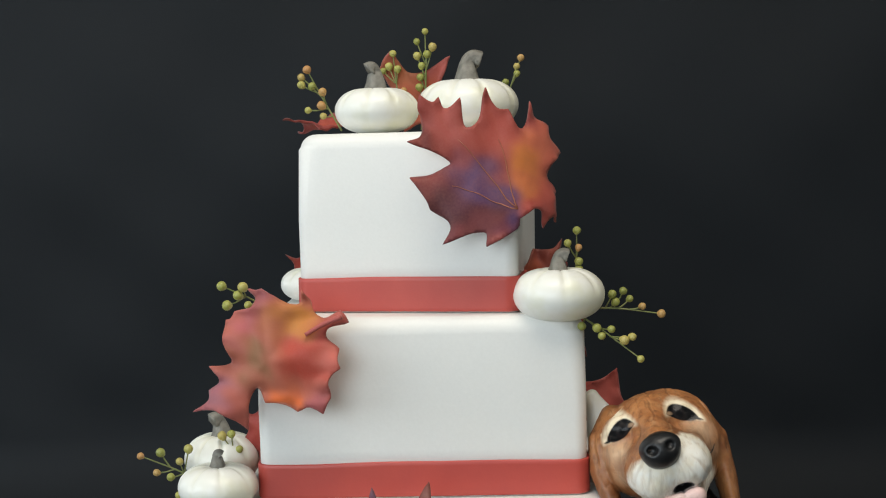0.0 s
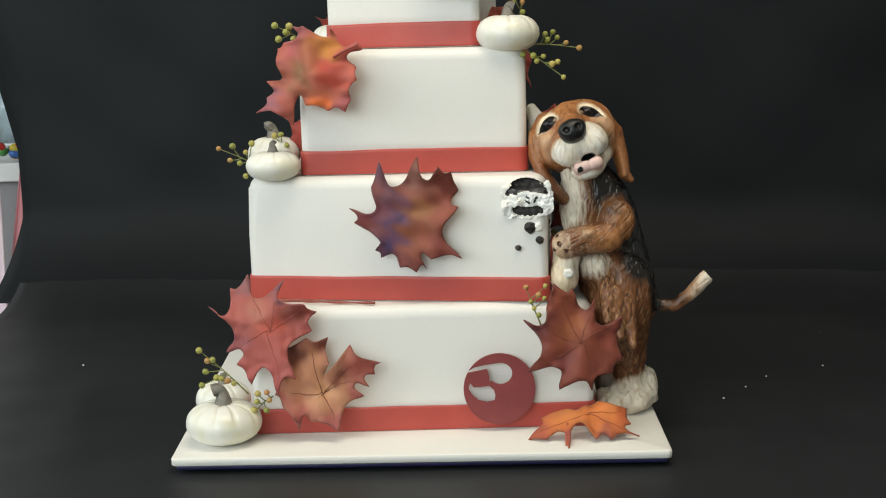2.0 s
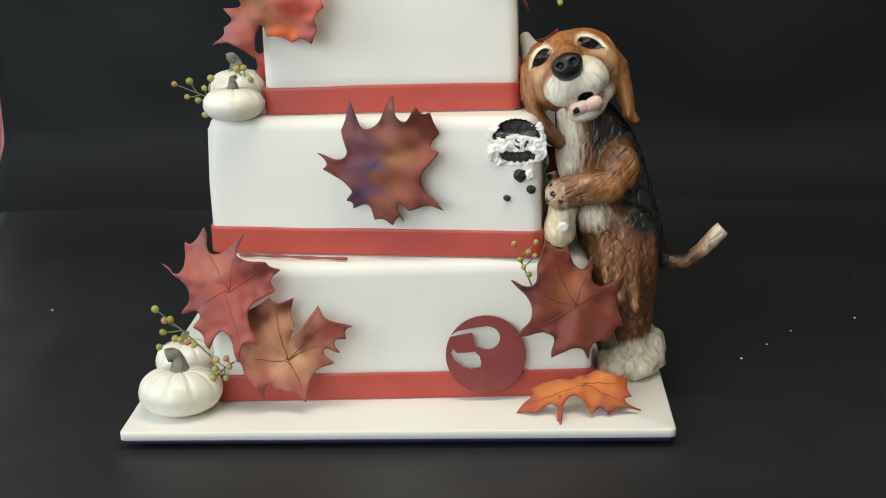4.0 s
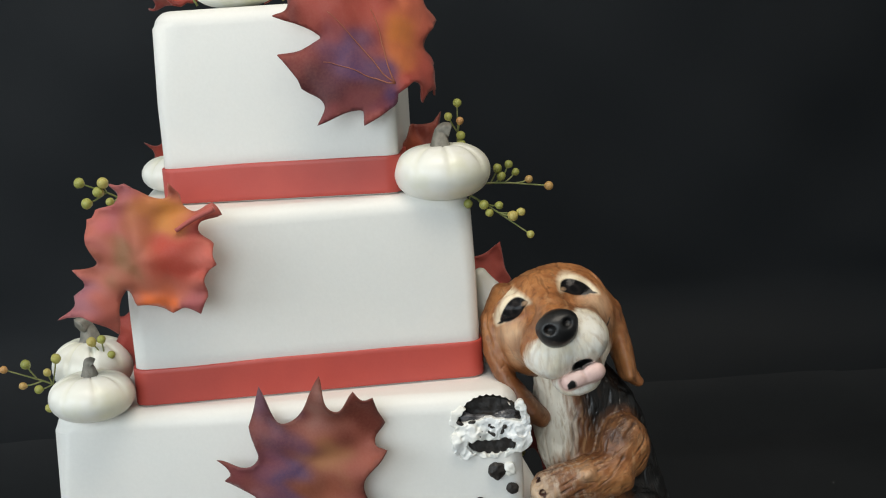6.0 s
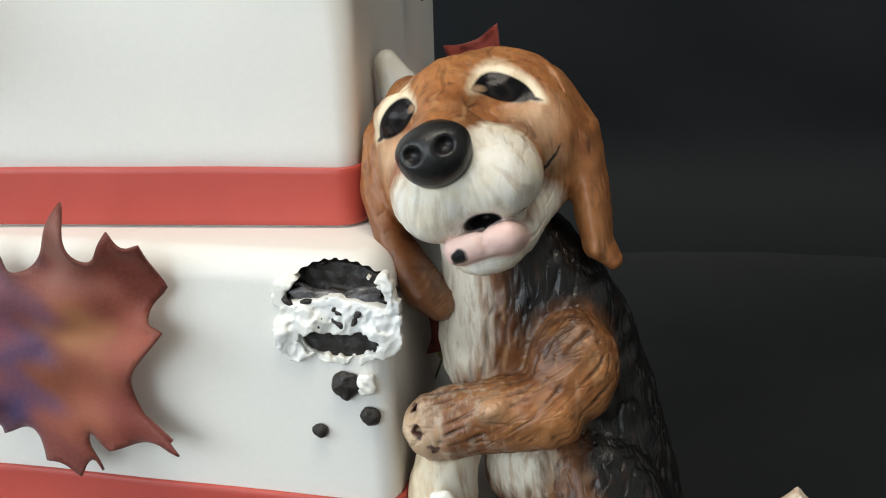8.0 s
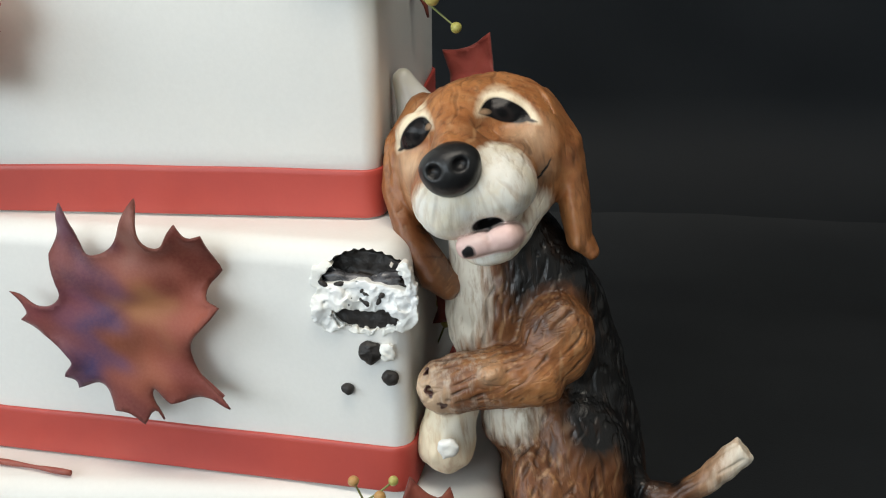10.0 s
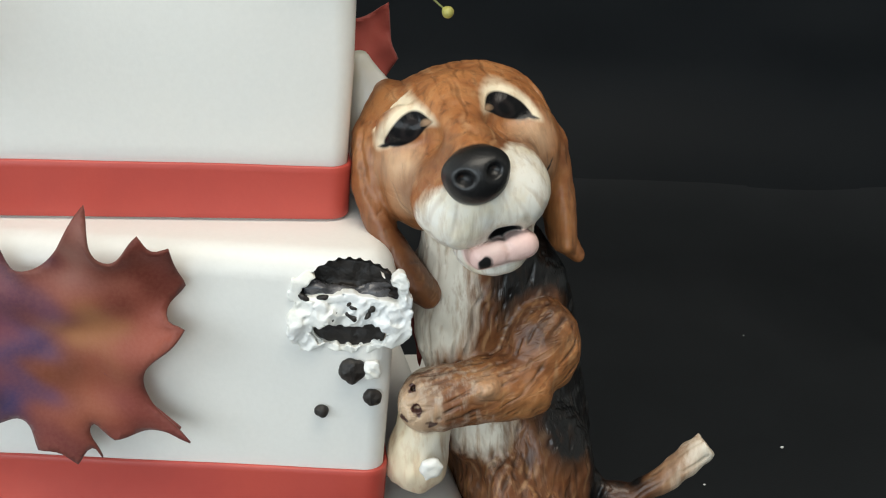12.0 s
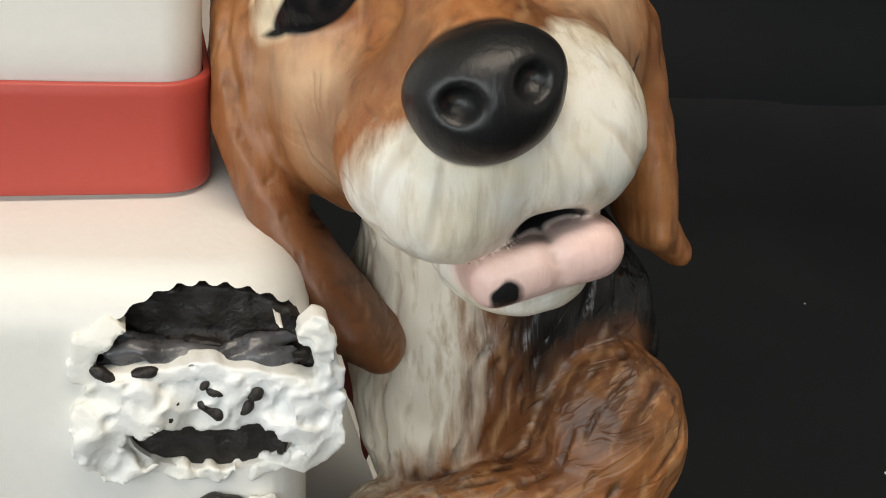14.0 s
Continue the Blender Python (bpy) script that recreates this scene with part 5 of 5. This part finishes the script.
leaf("big red, orange and plum leaf draped over the top tier", on_front(0.040, -0.099, 0.430, 4, -6),
     ((-37, 50), (-29, 45), (-25, 48), (-21, 41), (-12, 47), (-6, 29), (4, 53), (11, 41), (18, 40), (27, 28), (32, 45), (36, 36), (50, 31), (50, 23), (55, 14), (44, 2), (55, -10), (47, -16),
      (55, -30), (46, -27), (42, -34), (33, -22), (23, -28), (22, -34), (2, -45), (1, -36), (-25, -43), (-20, -31), (-32, -21), (-34, -16), (-44, -1), (-32, 0), (-25, 3), (-19, 8), (-45, 21), (-36, 25),
      (-36, 37), (-38, 42)),
     (0.34, 0.062, 0.045), (0.32, 0.055, 0.042), ((-20, 32, 18, (0.38, 0.080, 0.062)), (-36, 22, 12, WINE), (40, 18, 18, (0.52, 0.13, 0.075)), (30, 30, 9, (0.30, 0.055, 0.045)), (27, 8, 11, (0.60, 0.19, 0.055)), (25, -10, 10, (0.58, 0.17, 0.055)), (-20, -22, 29, (0.070, 0.018, 0.020)),
                (-3, -20, 22, (0.090, 0.024, 0.032)), (-7, -3, 12, (0.105, 0.050, 0.110)), (6, -10, 9, (0.10, 0.045, 0.100)), (14, -14, 8, VIOLET), (18, -31, 9, VIOLET), (-2, -36, 10, (0.20, 0.055, 0.060)), (-24, -38, 9, (0.18, 0.040, 0.045)), (30, -20, 7, RED)),
     dome=0.02, curl=0.05, ripple=0.0016, wrap=(18, 28), seed=2, veins=0.45, root=(22, -22), vein_colour=(0.40, 0.13, 0.065), dark_rim=0.25, ribs=((-14, 20), (-18, -8), (10, 22)))
leaf("orange and rose-red leaf hung over the second tier's corner", on_front(-0.091, -0.116, 0.3195, -10, -4),
     ((-3, 44), (17, 34), (21, 43), (31, 26), (43, 30), (46, 27), (48, 23), (35, 17), (44, 7), (44, 2), (46, -4), (39, -10), (39, -22), (37, -26), (34, -32), (26, -28), (18, -31), (7, -26), (-3, -26), (-9, -17),
      (-16, -43), (-22, -37), (-29, -32), (-34, -30), (-50, -32), (-38, -24), (-39, -19), (-32, -12), (-39, -4), (-25, -1), (-28, 11), (-28, 16), (-27, 25), (-24, 26), (-22, 30), (-8, 35), (-13, 44), (-8, 43)),
     (0.40, 0.12, 0.075), ROSE_RED, ((15, 25, 12, (0.56, 0.22, 0.055)), (-12, 12, 14, (0.45, 0.13, 0.085)), (-16, 22, 12, (0.45, 0.12, 0.12)), (-9, 3, 11, (0.24, 0.115, 0.055)), (-4, 38, 9, (0.30, 0.085, 0.090)), (24, 0, 14, (0.42, 0.060, 0.038)),
                (33, 13, 10, (0.36, 0.060, 0.045)), (40, -2, 8, (0.50, 0.12, 0.090)), (-34, -20, 15, (0.30, 0.11, 0.13)), (-14, -30, 10, (0.42, 0.11, 0.080)), (34, -26, 8, (0.36, 0.090, 0.095)), (6, -24, 9, (0.78, 0.17, 0.050)), (18, -26, 6, (0.78, 0.17, 0.050))),
     dome=0.12, curl=0.0, ripple=0.0028, stalk=((24, 16, 7), (34, 22, 5), (46, 27, 4)), seed=3, veins=0.05, dark_rim=0.08)
leaf("plum, violet and copper maple leaf on the third tier", on_front(-0.0055, along(-0.0055) - 0.0065, 0.1968, -7, -2),
     ((-24, 47), (-11, 24), (11, 51), (18, 30), (30, 42), (35, 36), (41, 37), (43, 28), (46, 20), (40, 10), (47, 6), (32, -18), (50, -40), (38, -37), (22, -41), (13, -36), (17, -50), (13, -46), (8, -53), (0, -48),
      (-7, -49), (-13, -37), (-25, -40), (-25, -35), (-29, -33), (-24, -24), (-48, -8), (-44, -3), (-52, 5), (-29, 2), (-32, 23), (-29, 31)),
     (0.22, 0.060, 0.040), (0.20, 0.045, 0.036), ((-26, 40, 12, (0.22, 0.11, 0.15)), (-16, 22, 12, (0.075, 0.024, 0.040)), (-13, -4, 17, (0.080, 0.048, 0.110)), (-17, -30, 12, (0.070, 0.050, 0.130)), (-24, 2, 10, (0.16, 0.055, 0.085)),
                (8, 34, 11, (0.26, 0.12, 0.095)), (30, 26, 14, (0.13, 0.025, 0.014)), (12, 2, 13, (0.32, 0.135, 0.060)), (33, 0, 12, (0.30, 0.080, 0.050)), (13, -26, 12, (0.27, 0.078, 0.040)), (2, -16, 9, (0.19, 0.055, 0.028)),
                (-40, -4, 11, (0.19, 0.042, 0.050)), (30, -28, 12, (0.20, 0.045, 0.034)), (3, -44, 10, (0.15, 0.035, 0.030))),
     dome=0.10, curl=0.11, ripple=0.0016, stalk=((18, -14, 6), (32, -26, 6), (45, -37, 7)), seed=4, veins=0.12)
leaf("rose-red leaf hung over the bottom tier's corner", on_front(-0.141, -0.163, 0.104, -8, -14),
     ((-8, 44), (1, 23), (26, 39), (22, 22), (46, 17), (48, 14), (54, 12), (48, 3), (51, -5), (32, -20), (39, -48), (30, -46), (23, -62), (11, -38), (-2, -53), (-10, -39), (-16, -36), (-10, -24), (-27, -25), (-18, -7),
      (-43, 15), (-25, 8), (-23, 32), (-17, 31)),
     (0.38, 0.095, 0.080), (0.34, 0.075, 0.070), ((36, 13, 14, (0.15, 0.028, 0.018)), (22, 30, 9, (0.24, 0.10, 0.12)), (-10, 36, 9, (0.27, 0.12, 0.13)), (3, 10, 12, (0.42, 0.15, 0.11)), (14, -4, 10, (0.42, 0.075, 0.050)), (-20, -22, 9, (0.28, 0.075, 0.085)),
                (38, -42, 10, (0.44, 0.14, 0.13)), (-40, 12, 8, (0.30, 0.085, 0.095)), (-8, -14, 9, (0.31, 0.10, 0.11))), dome=0.14, curl=0.02, ripple=0.0028, seed=5, veins=0.42, root=(14, -6), vein_colour=(0.36, 0.080, 0.062), dark_rim=0.15, ribs=((-6, 36), (22, 32), (44, 12), (-16, -20), (24, -48)))
leaf("copper and gold leaf with dark veins leaning on the bottom tier", on_front(-0.088, -0.171, 0.0500, 4, -10),
     ((-9, 42), (-1, 38), (11, 42), (8, 31), (11, 19), (7, 9), (30, 35), (36, 25), (57, 18), (51, 15), (51, 8), (42, 6), (46, -3), (33, -1), (41, -11), (25, -19), (18, -41), (7, -34), (-7, -32), (-12, -26), (-17, -40),
      (-21, -29), (-31, -19), (-34, -10), (-38, -8), (-29, 12), (-29, 32), (-19, 36)),
     (0.48, 0.22, 0.13), (0.37, 0.090, 0.078), ((8, -8, 15, (0.60, 0.33, 0.18)), (-4, 24, 10, (0.46, 0.20, 0.11)), (4, 36, 9, (0.17, 0.035, 0.022)), (-20, 26, 10, (0.11, 0.028, 0.020)), (38, 16, 17, (0.27, 0.060, 0.048)), (20, 4, 8, (0.17, 0.050, 0.030)),
                (14, -34, 16, (0.30, 0.078, 0.070)), (-18, -28, 13, (0.33, 0.085, 0.072)), (-30, -8, 9, (0.38, 0.10, 0.075)), (34, -8, 11, (0.30, 0.075, 0.062))), dome=0.02, curl=0.14, ripple=0.0026, seed=6, veins=1.3, root=(4, -8), vein_colour=(0.19, 0.055, 0.025), ribs=((-29, -5), (30, 2), (37, 20), (-4, 32), (14, -32)))
leaf("dark red and copper leaf below the dog figure", on_front(0.146, -0.166, 0.0830, 6, -6),
     ((-24, 53), (-12, 45), (-7, 48), (3, 29), (13, 39), (15, 16), (37, 22), (32, -1), (36, -17), (30, -19), (28, -29), (11, -32), (9, -44), (0, -33), (-21, -41), (-21, -22), (-48, -25), (-35, -1), (-51, 22), (-35, 17),
      (-30, 34), (-28, 41)),
     (0.20, 0.045, 0.026), (0.16, 0.030, 0.024), ((-7, 16, 13, (0.31, 0.10, 0.045)), (-18, 38, 12, (0.27, 0.070, 0.038)), (-38, 14, 11, (0.11, 0.026, 0.030)), (-16, -16, 12, (0.16, 0.040, 0.035)), (24, 10, 10, (0.14, 0.028, 0.020)), (14, -17, 11, (0.24, 0.065, 0.045))),
     dome=0.07, curl=0.02, ripple=0.0026, seed=7, veins=0.42, vein_colour=(0.22, 0.060, 0.034), ribs=((-20, 42), (10, 30), (30, 17), (-40, -20), (8, -34), (-42, 17)))
leaf("bright orange leaf lying on the board", pose(0.150, -0.176, 0.0165) @ pose(0, 0, 0, 32, 0, 4),
     ((-53, -12), (-40, -3), (-40, 5), (-11, 7), (17, 16), (25, 8), (36, 8), (35, -1), (38, -7), (32, -11), (44, -19), (25, -19), (18, -24), (12, -19), (5, -25), (-10, -10), (-21, -37), (-25, -14), (-38, -18), (-44, -16)),
     (0.56, 0.16, 0.045), (0.44, 0.11, 0.050), ((-20, 0, 14, (0.56, 0.18, 0.050)), (16, 4, 12, (0.64, 0.20, 0.055)), (14, -20, 9, (0.26, 0.060, 0.060)), (-46, -13, 9, (0.38, 0.085, 0.050)), (40, -17, 8, (0.36, 0.090, 0.060)), (-21, -26, 9, (0.36, 0.080, 0.070)), (30, 2, 8, (0.50, 0.11, 0.040))),
     dome=0.10, curl=-0.14, ripple=0.0020, stalk=((-19, -8, 4), (-21, -24, 0), (-21, -38, -5)), seed=8, veins=0.5, vein_colour=(0.36, 0.085, 0.03), ribs=((30, 4), (34, -15), (-44, -12)))
leaf("red-orange leaf standing behind the top pumpkins", on_front(-0.003, 0.026, 0.4800, 5, -5),
     ((-18, 36), (-2, 20), (24, 32), (20, 20), (14, 8), (18, -6), (12, -22), (2, -16), (-10, -22), (-10, -8), (-26, 24), (-23, 30)),
     RUST, ROSE_RED, ((-12, 22, 14, (0.38, 0.12, 0.055)), (18, 24, 10, ROSE_RED)), dome=0.05, curl=0.1, ripple=0.0016, seed=9)
leaf("dark red leaf lying on the top tier's edge", pose(-0.062, -0.006, 0.4625) @ pose(0, 0, 0, 8, -6, 10),
     ((20, 0), (12, 6), (4, 22), (-8, 10), (-22, 12), (-18, 2), (-32, -8), (-14, -6), (-8, -18), (6, -8)), RED, WINE, ((0, 4, 10, RUST),), dome=0.05, curl=0.10, seed=10)
leaf("dark red leaf behind the corner pumpkin on the second tier", on_front(0.083, -0.040, 0.3660, 10, -10),
     ((14, 2), (10, 8), (12, 19), (4, 12), (-8, 13), (-14, 2), (-24, -8), (-12, -12), (-6, -22), (10, -12)), WINE, WINE, ((-8, 4, 9, RUST),), dome=0.05, curl=0.1, seed=11)
leaf("small dark red leaf behind the second tier's pumpkin", on_front(-0.086, 0.022, 0.3650, 0, 0),
     ((10, 3), (6, 5), (2, 13), (-4, 6), (-13, 9), (-7, 1), (-10, -8), (-3, -7), (3, -14), (6, -5)), RED, WINE, (), dome=0.05, curl=0.1, ripple=0.001, seed=12)
leaf("dark red leaf standing behind the dog figure's head", on_front(0.1295, 0.056, 0.2520, -14, -8),
     ((17, 2), (13, 10), (10, 29), (-3, 20), (-17, 18), (-13, 3), (-16, -10), (-6, -12), (2, -24), (11, -9)), ROSE_RED, RED, ((5, 8, 12, ROSE_RED),), dome=0.05, curl=0.12, ripple=0.0016, seed=13)
leaf("dark red leaf beside the small pumpkins on the third tier", on_front(-0.108, -0.062, 0.2650, -20, -5),
     ((14, 4), (8, 10), (4, 24), (-4, 10), (-14, 16), (-8, 2), (-14, -12), (-4, -12), (2, -26), (8, -8)), RED, WINE, (), dome=0.05, curl=0.1, ripple=0.0016, seed=14)
leaf("dark red leaf hanging behind the second tier", on_front(0.1050, 0.004, 0.3280, 60, 0),
     ((14, 4), (8, 8), (4, 26), (-4, 10), (-14, 12), (-8, 0), (-12, -14), (-2, -12), (4, -30), (8, -8)), RED, WINE, (), dome=0.05, curl=0.1, ripple=0.0016, seed=15)
leaf("wine-red leaf tucked behind the dog figure's ear", on_front(0.1355, -0.094, 0.1880, -10, 0),
     ((14, 4), (8, 8), (4, 28), (-4, 10), (-14, 12), (-8, 0), (-12, -14), (-2, -12), (4, -30), (8, -8)), WINE, RED, (), dome=0.05, curl=0.1, ripple=0.0016, seed=16)

# a loose red stalk lies on the bottom tier in front of the third
stalk = tube("leaf_stalk", bezier([(-0.128, -0.1235, 0.1166), (-0.100, -0.1300, 0.1172), (-0.070, -0.1340, 0.1165), (-0.037, -0.1415, 0.1168)], 8),
             [0.0012 + 0.0003 * math.sin(i * 0.9) for i in range(25)], plain("stalk_red", (0.25, 0.05, 0.04), (0.32, 0.09, 0.06), 120, 0.45), 8)
thing("leaf_stalk", "thin dark red sugar stalk lying on the bottom tier", "leaf stalk", data=stalk)

# ---------------------------------------------------------------- the monogram disc


def monogram():
    cv = bpy.data.curves.new("monogram", "CURVE")
    cv.dimensions, cv.fill_mode, cv.extrude, cv.bevel_depth = "2D", "BOTH", 0.0009, 0.0003

    def loop(pts):
        sp = cv.splines.new("POLY")
        sp.points.add(len(pts) - 1)
        for q, (x, y) in zip(sp.points, pts):
            q.co = (x / 1000, y / 1000, 0, 1)
        sp.use_cyclic_u = True

    circ = lambda cx, cy, rx, ry, a0, a1, n: [(cx + rx * math.cos(radians(a0 + (a1 - a0) * i / n)), cy + ry * math.sin(radians(a0 + (a1 - a0) * i / n))) for i in range(n + 1)]
    # a disc with a notch that runs in from its upper edge to a round hole, and a crescent cut below the tab
    loop(circ(0, 0, 32, 32, 146, -208, 60) + [(-11, 18), (-9.5, 12), (-9, 6)] + circ(1, 14, 11, 10, 225, 460, 20) + [(-12, 22.5), (-22, 20.5)])
    loop([(-26.5, 6), (-23, 2), (-16, 2.2), (-9, 3), (-5, -1), (-3.8, -6), (-4.5, -10.5), (-12, -11.8), (-19, -10), (-25, -4.5), (-28, 1)])
    tmp = new("monogram_tmp", cv)
    bpy.context.view_layer.update()
    me = bpy.data.meshes.new_from_object(tmp.evaluated_get(bpy.context.evaluated_depsgraph_get()))
    bpy.data.objects.remove(tmp)
    me.materials.clear()
    me.materials.append(plain("disc_red", (0.24, 0.045, 0.045), (0.20, 0.032, 0.032), 40, 0.42, 0.55, 0.08, 600))
    thing("monogram_disc", "dark red fondant disc with two cut-out curls on the bottom tier", "decoration", m=on_front(0.0735, -0.1535, 0.0385, 2, -4), data=me)


monogram()

# ---------------------------------------------------------------- berry sprigs
BERRY_MESHES = []
for s in range(3):
    bm = bmesh.new()
    bmesh.ops.create_uvsphere(bm, u_segments=14, v_segments=9, radius=1.0)
    for v in bm.verts:
        v.co *= 1 - 0.10 * max(0, v.co.z) ** 6 * (s + 1) / 2
        v.co.x *= 1 + 0.30 * min(0.0, v.co.z + 0.15)
        v.co.y *= 1 + 0.30 * min(0.0, v.co.z + 0.15)
        v.co.z *= 1.02 + 0.08 * s
    BERRY_MESHES.append(bm_mesh("berry", bm, BERRY, True))


def sprig(label, root, berries, size=0.0030, seed=1):
    """Berries (across, deep, up, in millimetres from the root) on one forked twig."""
    rng = random.Random(seed)
    ob = thing("berry_sprig", label, "berry sprig", "berry sprigs", m=pose(*root))
    spots = [Vector(b) / 1000 for b in berries]
    end = max(spots, key=lambda b: b.length)
    bow = Vector((rng.uniform(-1, 1), rng.uniform(-1, 1), 0.8)) * 0.002
    main = bezier([(0, 0, 0), end * 0.45 + bow, end], 8)
    k = len(main) - 1
    part("twig", tube("twig", main, [0.0008 - 0.0004 * i / k for i in range(k + 1)], TWIG, 6), ob)
    for i, b in enumerate(spots):
        if b != end:
            near = min(main[:-2], key=lambda q: (q - b * 0.75).length)
            pts = bezier([near, near.lerp(b, 0.55) + Vector((0, 0, -0.0006)), b], 4)
            part("twig", tube("twig", pts, [0.0005] * len(pts), TWIG, 5), ob)
        r = size * rng.uniform(0.78, 1.05)
        way = (b - end * 0.3).to_track_quat("Z", "Y").to_matrix().to_4x4()
        part("berry", BERRY_MESHES[i % 3], ob, m=Matrix.Translation(b) @ way @ Matrix.Diagonal((r, r, r, 1)))
    return ob


GREEN_ORANGE = "sprig of small olive and orange berries tucked among the pumpkins"
sprig(GREEN_ORANGE, (-0.052, -0.028, 0.460), ((-22, -2, 41), (-26, -2, 36), (-26, -2, 31), (-19, -2, 30), (-12, -2, 26), (-13, -2, 17), (-22, -2, 14), (-12, -2, 10)), seed=1)
sprig(GREEN_ORANGE, (0.000, 0.018, 0.460), ((4, 2, 69), (-2, 2, 62), (9, 2, 58), (5, 2, 53), (-2, 2, 52), (1, 2, 45), (0, 2, 37), (-1, 2, 30)), seed=2)
sprig(GREEN_ORANGE, (-0.012, 0.018, 0.460), ((-7, 2, 54), (-4, 2, 43), (-10, 2, 45), (-14, 2, 42), (0, 2, 28)), seed=3)
sprig(GREEN_ORANGE, (0.056, 0.018, 0.460), ((15, 2, 49), (12, 2, 43), (12, 2, 38), (4, 2, 32)), seed=4)
sprig(GREEN_ORANGE, (-0.090, -0.095, 0.344), ((-31, -15, 21), (-18, -15, 20), (-21, -15, 15), (-28, -15, 9), (-15, -15, 9)), size=0.0032, seed=5)
sprig(GREEN_ORANGE, (0.098, -0.062, 0.345), ((3, -8, 47), (-3, -8, 39), (4, -8, 36), (4, -8, 27), (4, -8, 22)), seed=6)
sprig(GREEN_ORANGE, (0.105, -0.076, 0.3425), ((48, -4, -4), (36, -4, 1), (17, -4, 9), (24, -4, 11), (28, -4, 6), (19, -4, 4)), seed=7)
sprig(GREEN_ORANGE, (0.097, -0.090, 0.3420), ((40, -10, -29), (13, -10, -9), (22, -10, -10), (16, -10, -14), (30, -10, -17), (35, -10, -15), (4, -8, -8)), seed=8)
sprig(GREEN_ORANGE, (-0.138, -0.078, 0.2310), ((-44, -7, 23), (-31, -7, 25), (-34, -7, 12), (-25, -7, 9), (-13, -7, 27), (-19, -7, 19), (-20, -7, -3)), seed=9)
sprig(GREEN_ORANGE, (-0.112, -0.072, 0.2300), ((-13, -3, 35), (-8, -3, 25), (-19, -3, 34), (-15, -3, 24)), seed=10)
sprig(GREEN_ORANGE, (-0.158, -0.126, 0.0300), ((-43, -4, 43), (-36, -4, 33), (-38, -4, 23), (-31, -4, 34), (-24, -4, 16), (-18, -4, 14), (-42, -4, 10), (-28, -4, 17), (-12, -6, 12)), size=0.0032, seed=11)
sprig(GREEN_ORANGE, (-0.128, -0.170, 0.0400), ((-12, -10, 5), (-4, -10, 6), (-2, -10, -1), (-5, -10, -10), (-13, -10, -2), (-16, -10, -10), (-20, -10, -16)), size=0.0032, seed=12)
sprig("upright sprig of yellow berries beside the ribbon", (0.111, -0.160, 0.0980), ((-13, -5, 35), (-2, -5, 28), (4, -5, 36), (3, -5, 25), (-9, -5, 22), (-6, -5, 16), (-2, -5, 10)), size=0.0026, seed=13)
sprig("small berry sprig growing behind the bite", (0.125, -0.075, 0.1160), ((-2, 0, 62), (3, 0, 52), (-4, 0, 46)), size=0.0026, seed=14)

# scattered sugar specks on the cloth
rng = random.Random(3)
for x, y in ((0.36, 0.06), (0.43, 0.10), (0.33, 0.02), (0.30, -0.02), (-0.40, 0.16), (0.52, -0.05), (0.47, 0.26)):
    s = rng.uniform(0.0008, 0.0016)
    me = mesh_of("sugar_speck", *skin(lambda p: ball(p, (0, 0, 0), (s, s * 0.8, s * 0.7)) + 0.0001 * waves(p, 0.002, 3), (-0.002,) * 3, (0.002,) * 3, 0.0005), CREAM)
    thing("sugar_speck", "tiny white sugar crumb lying on the black cloth", "crumb", "sugar specks", m=pose(x, y, -0.0125), data=me)
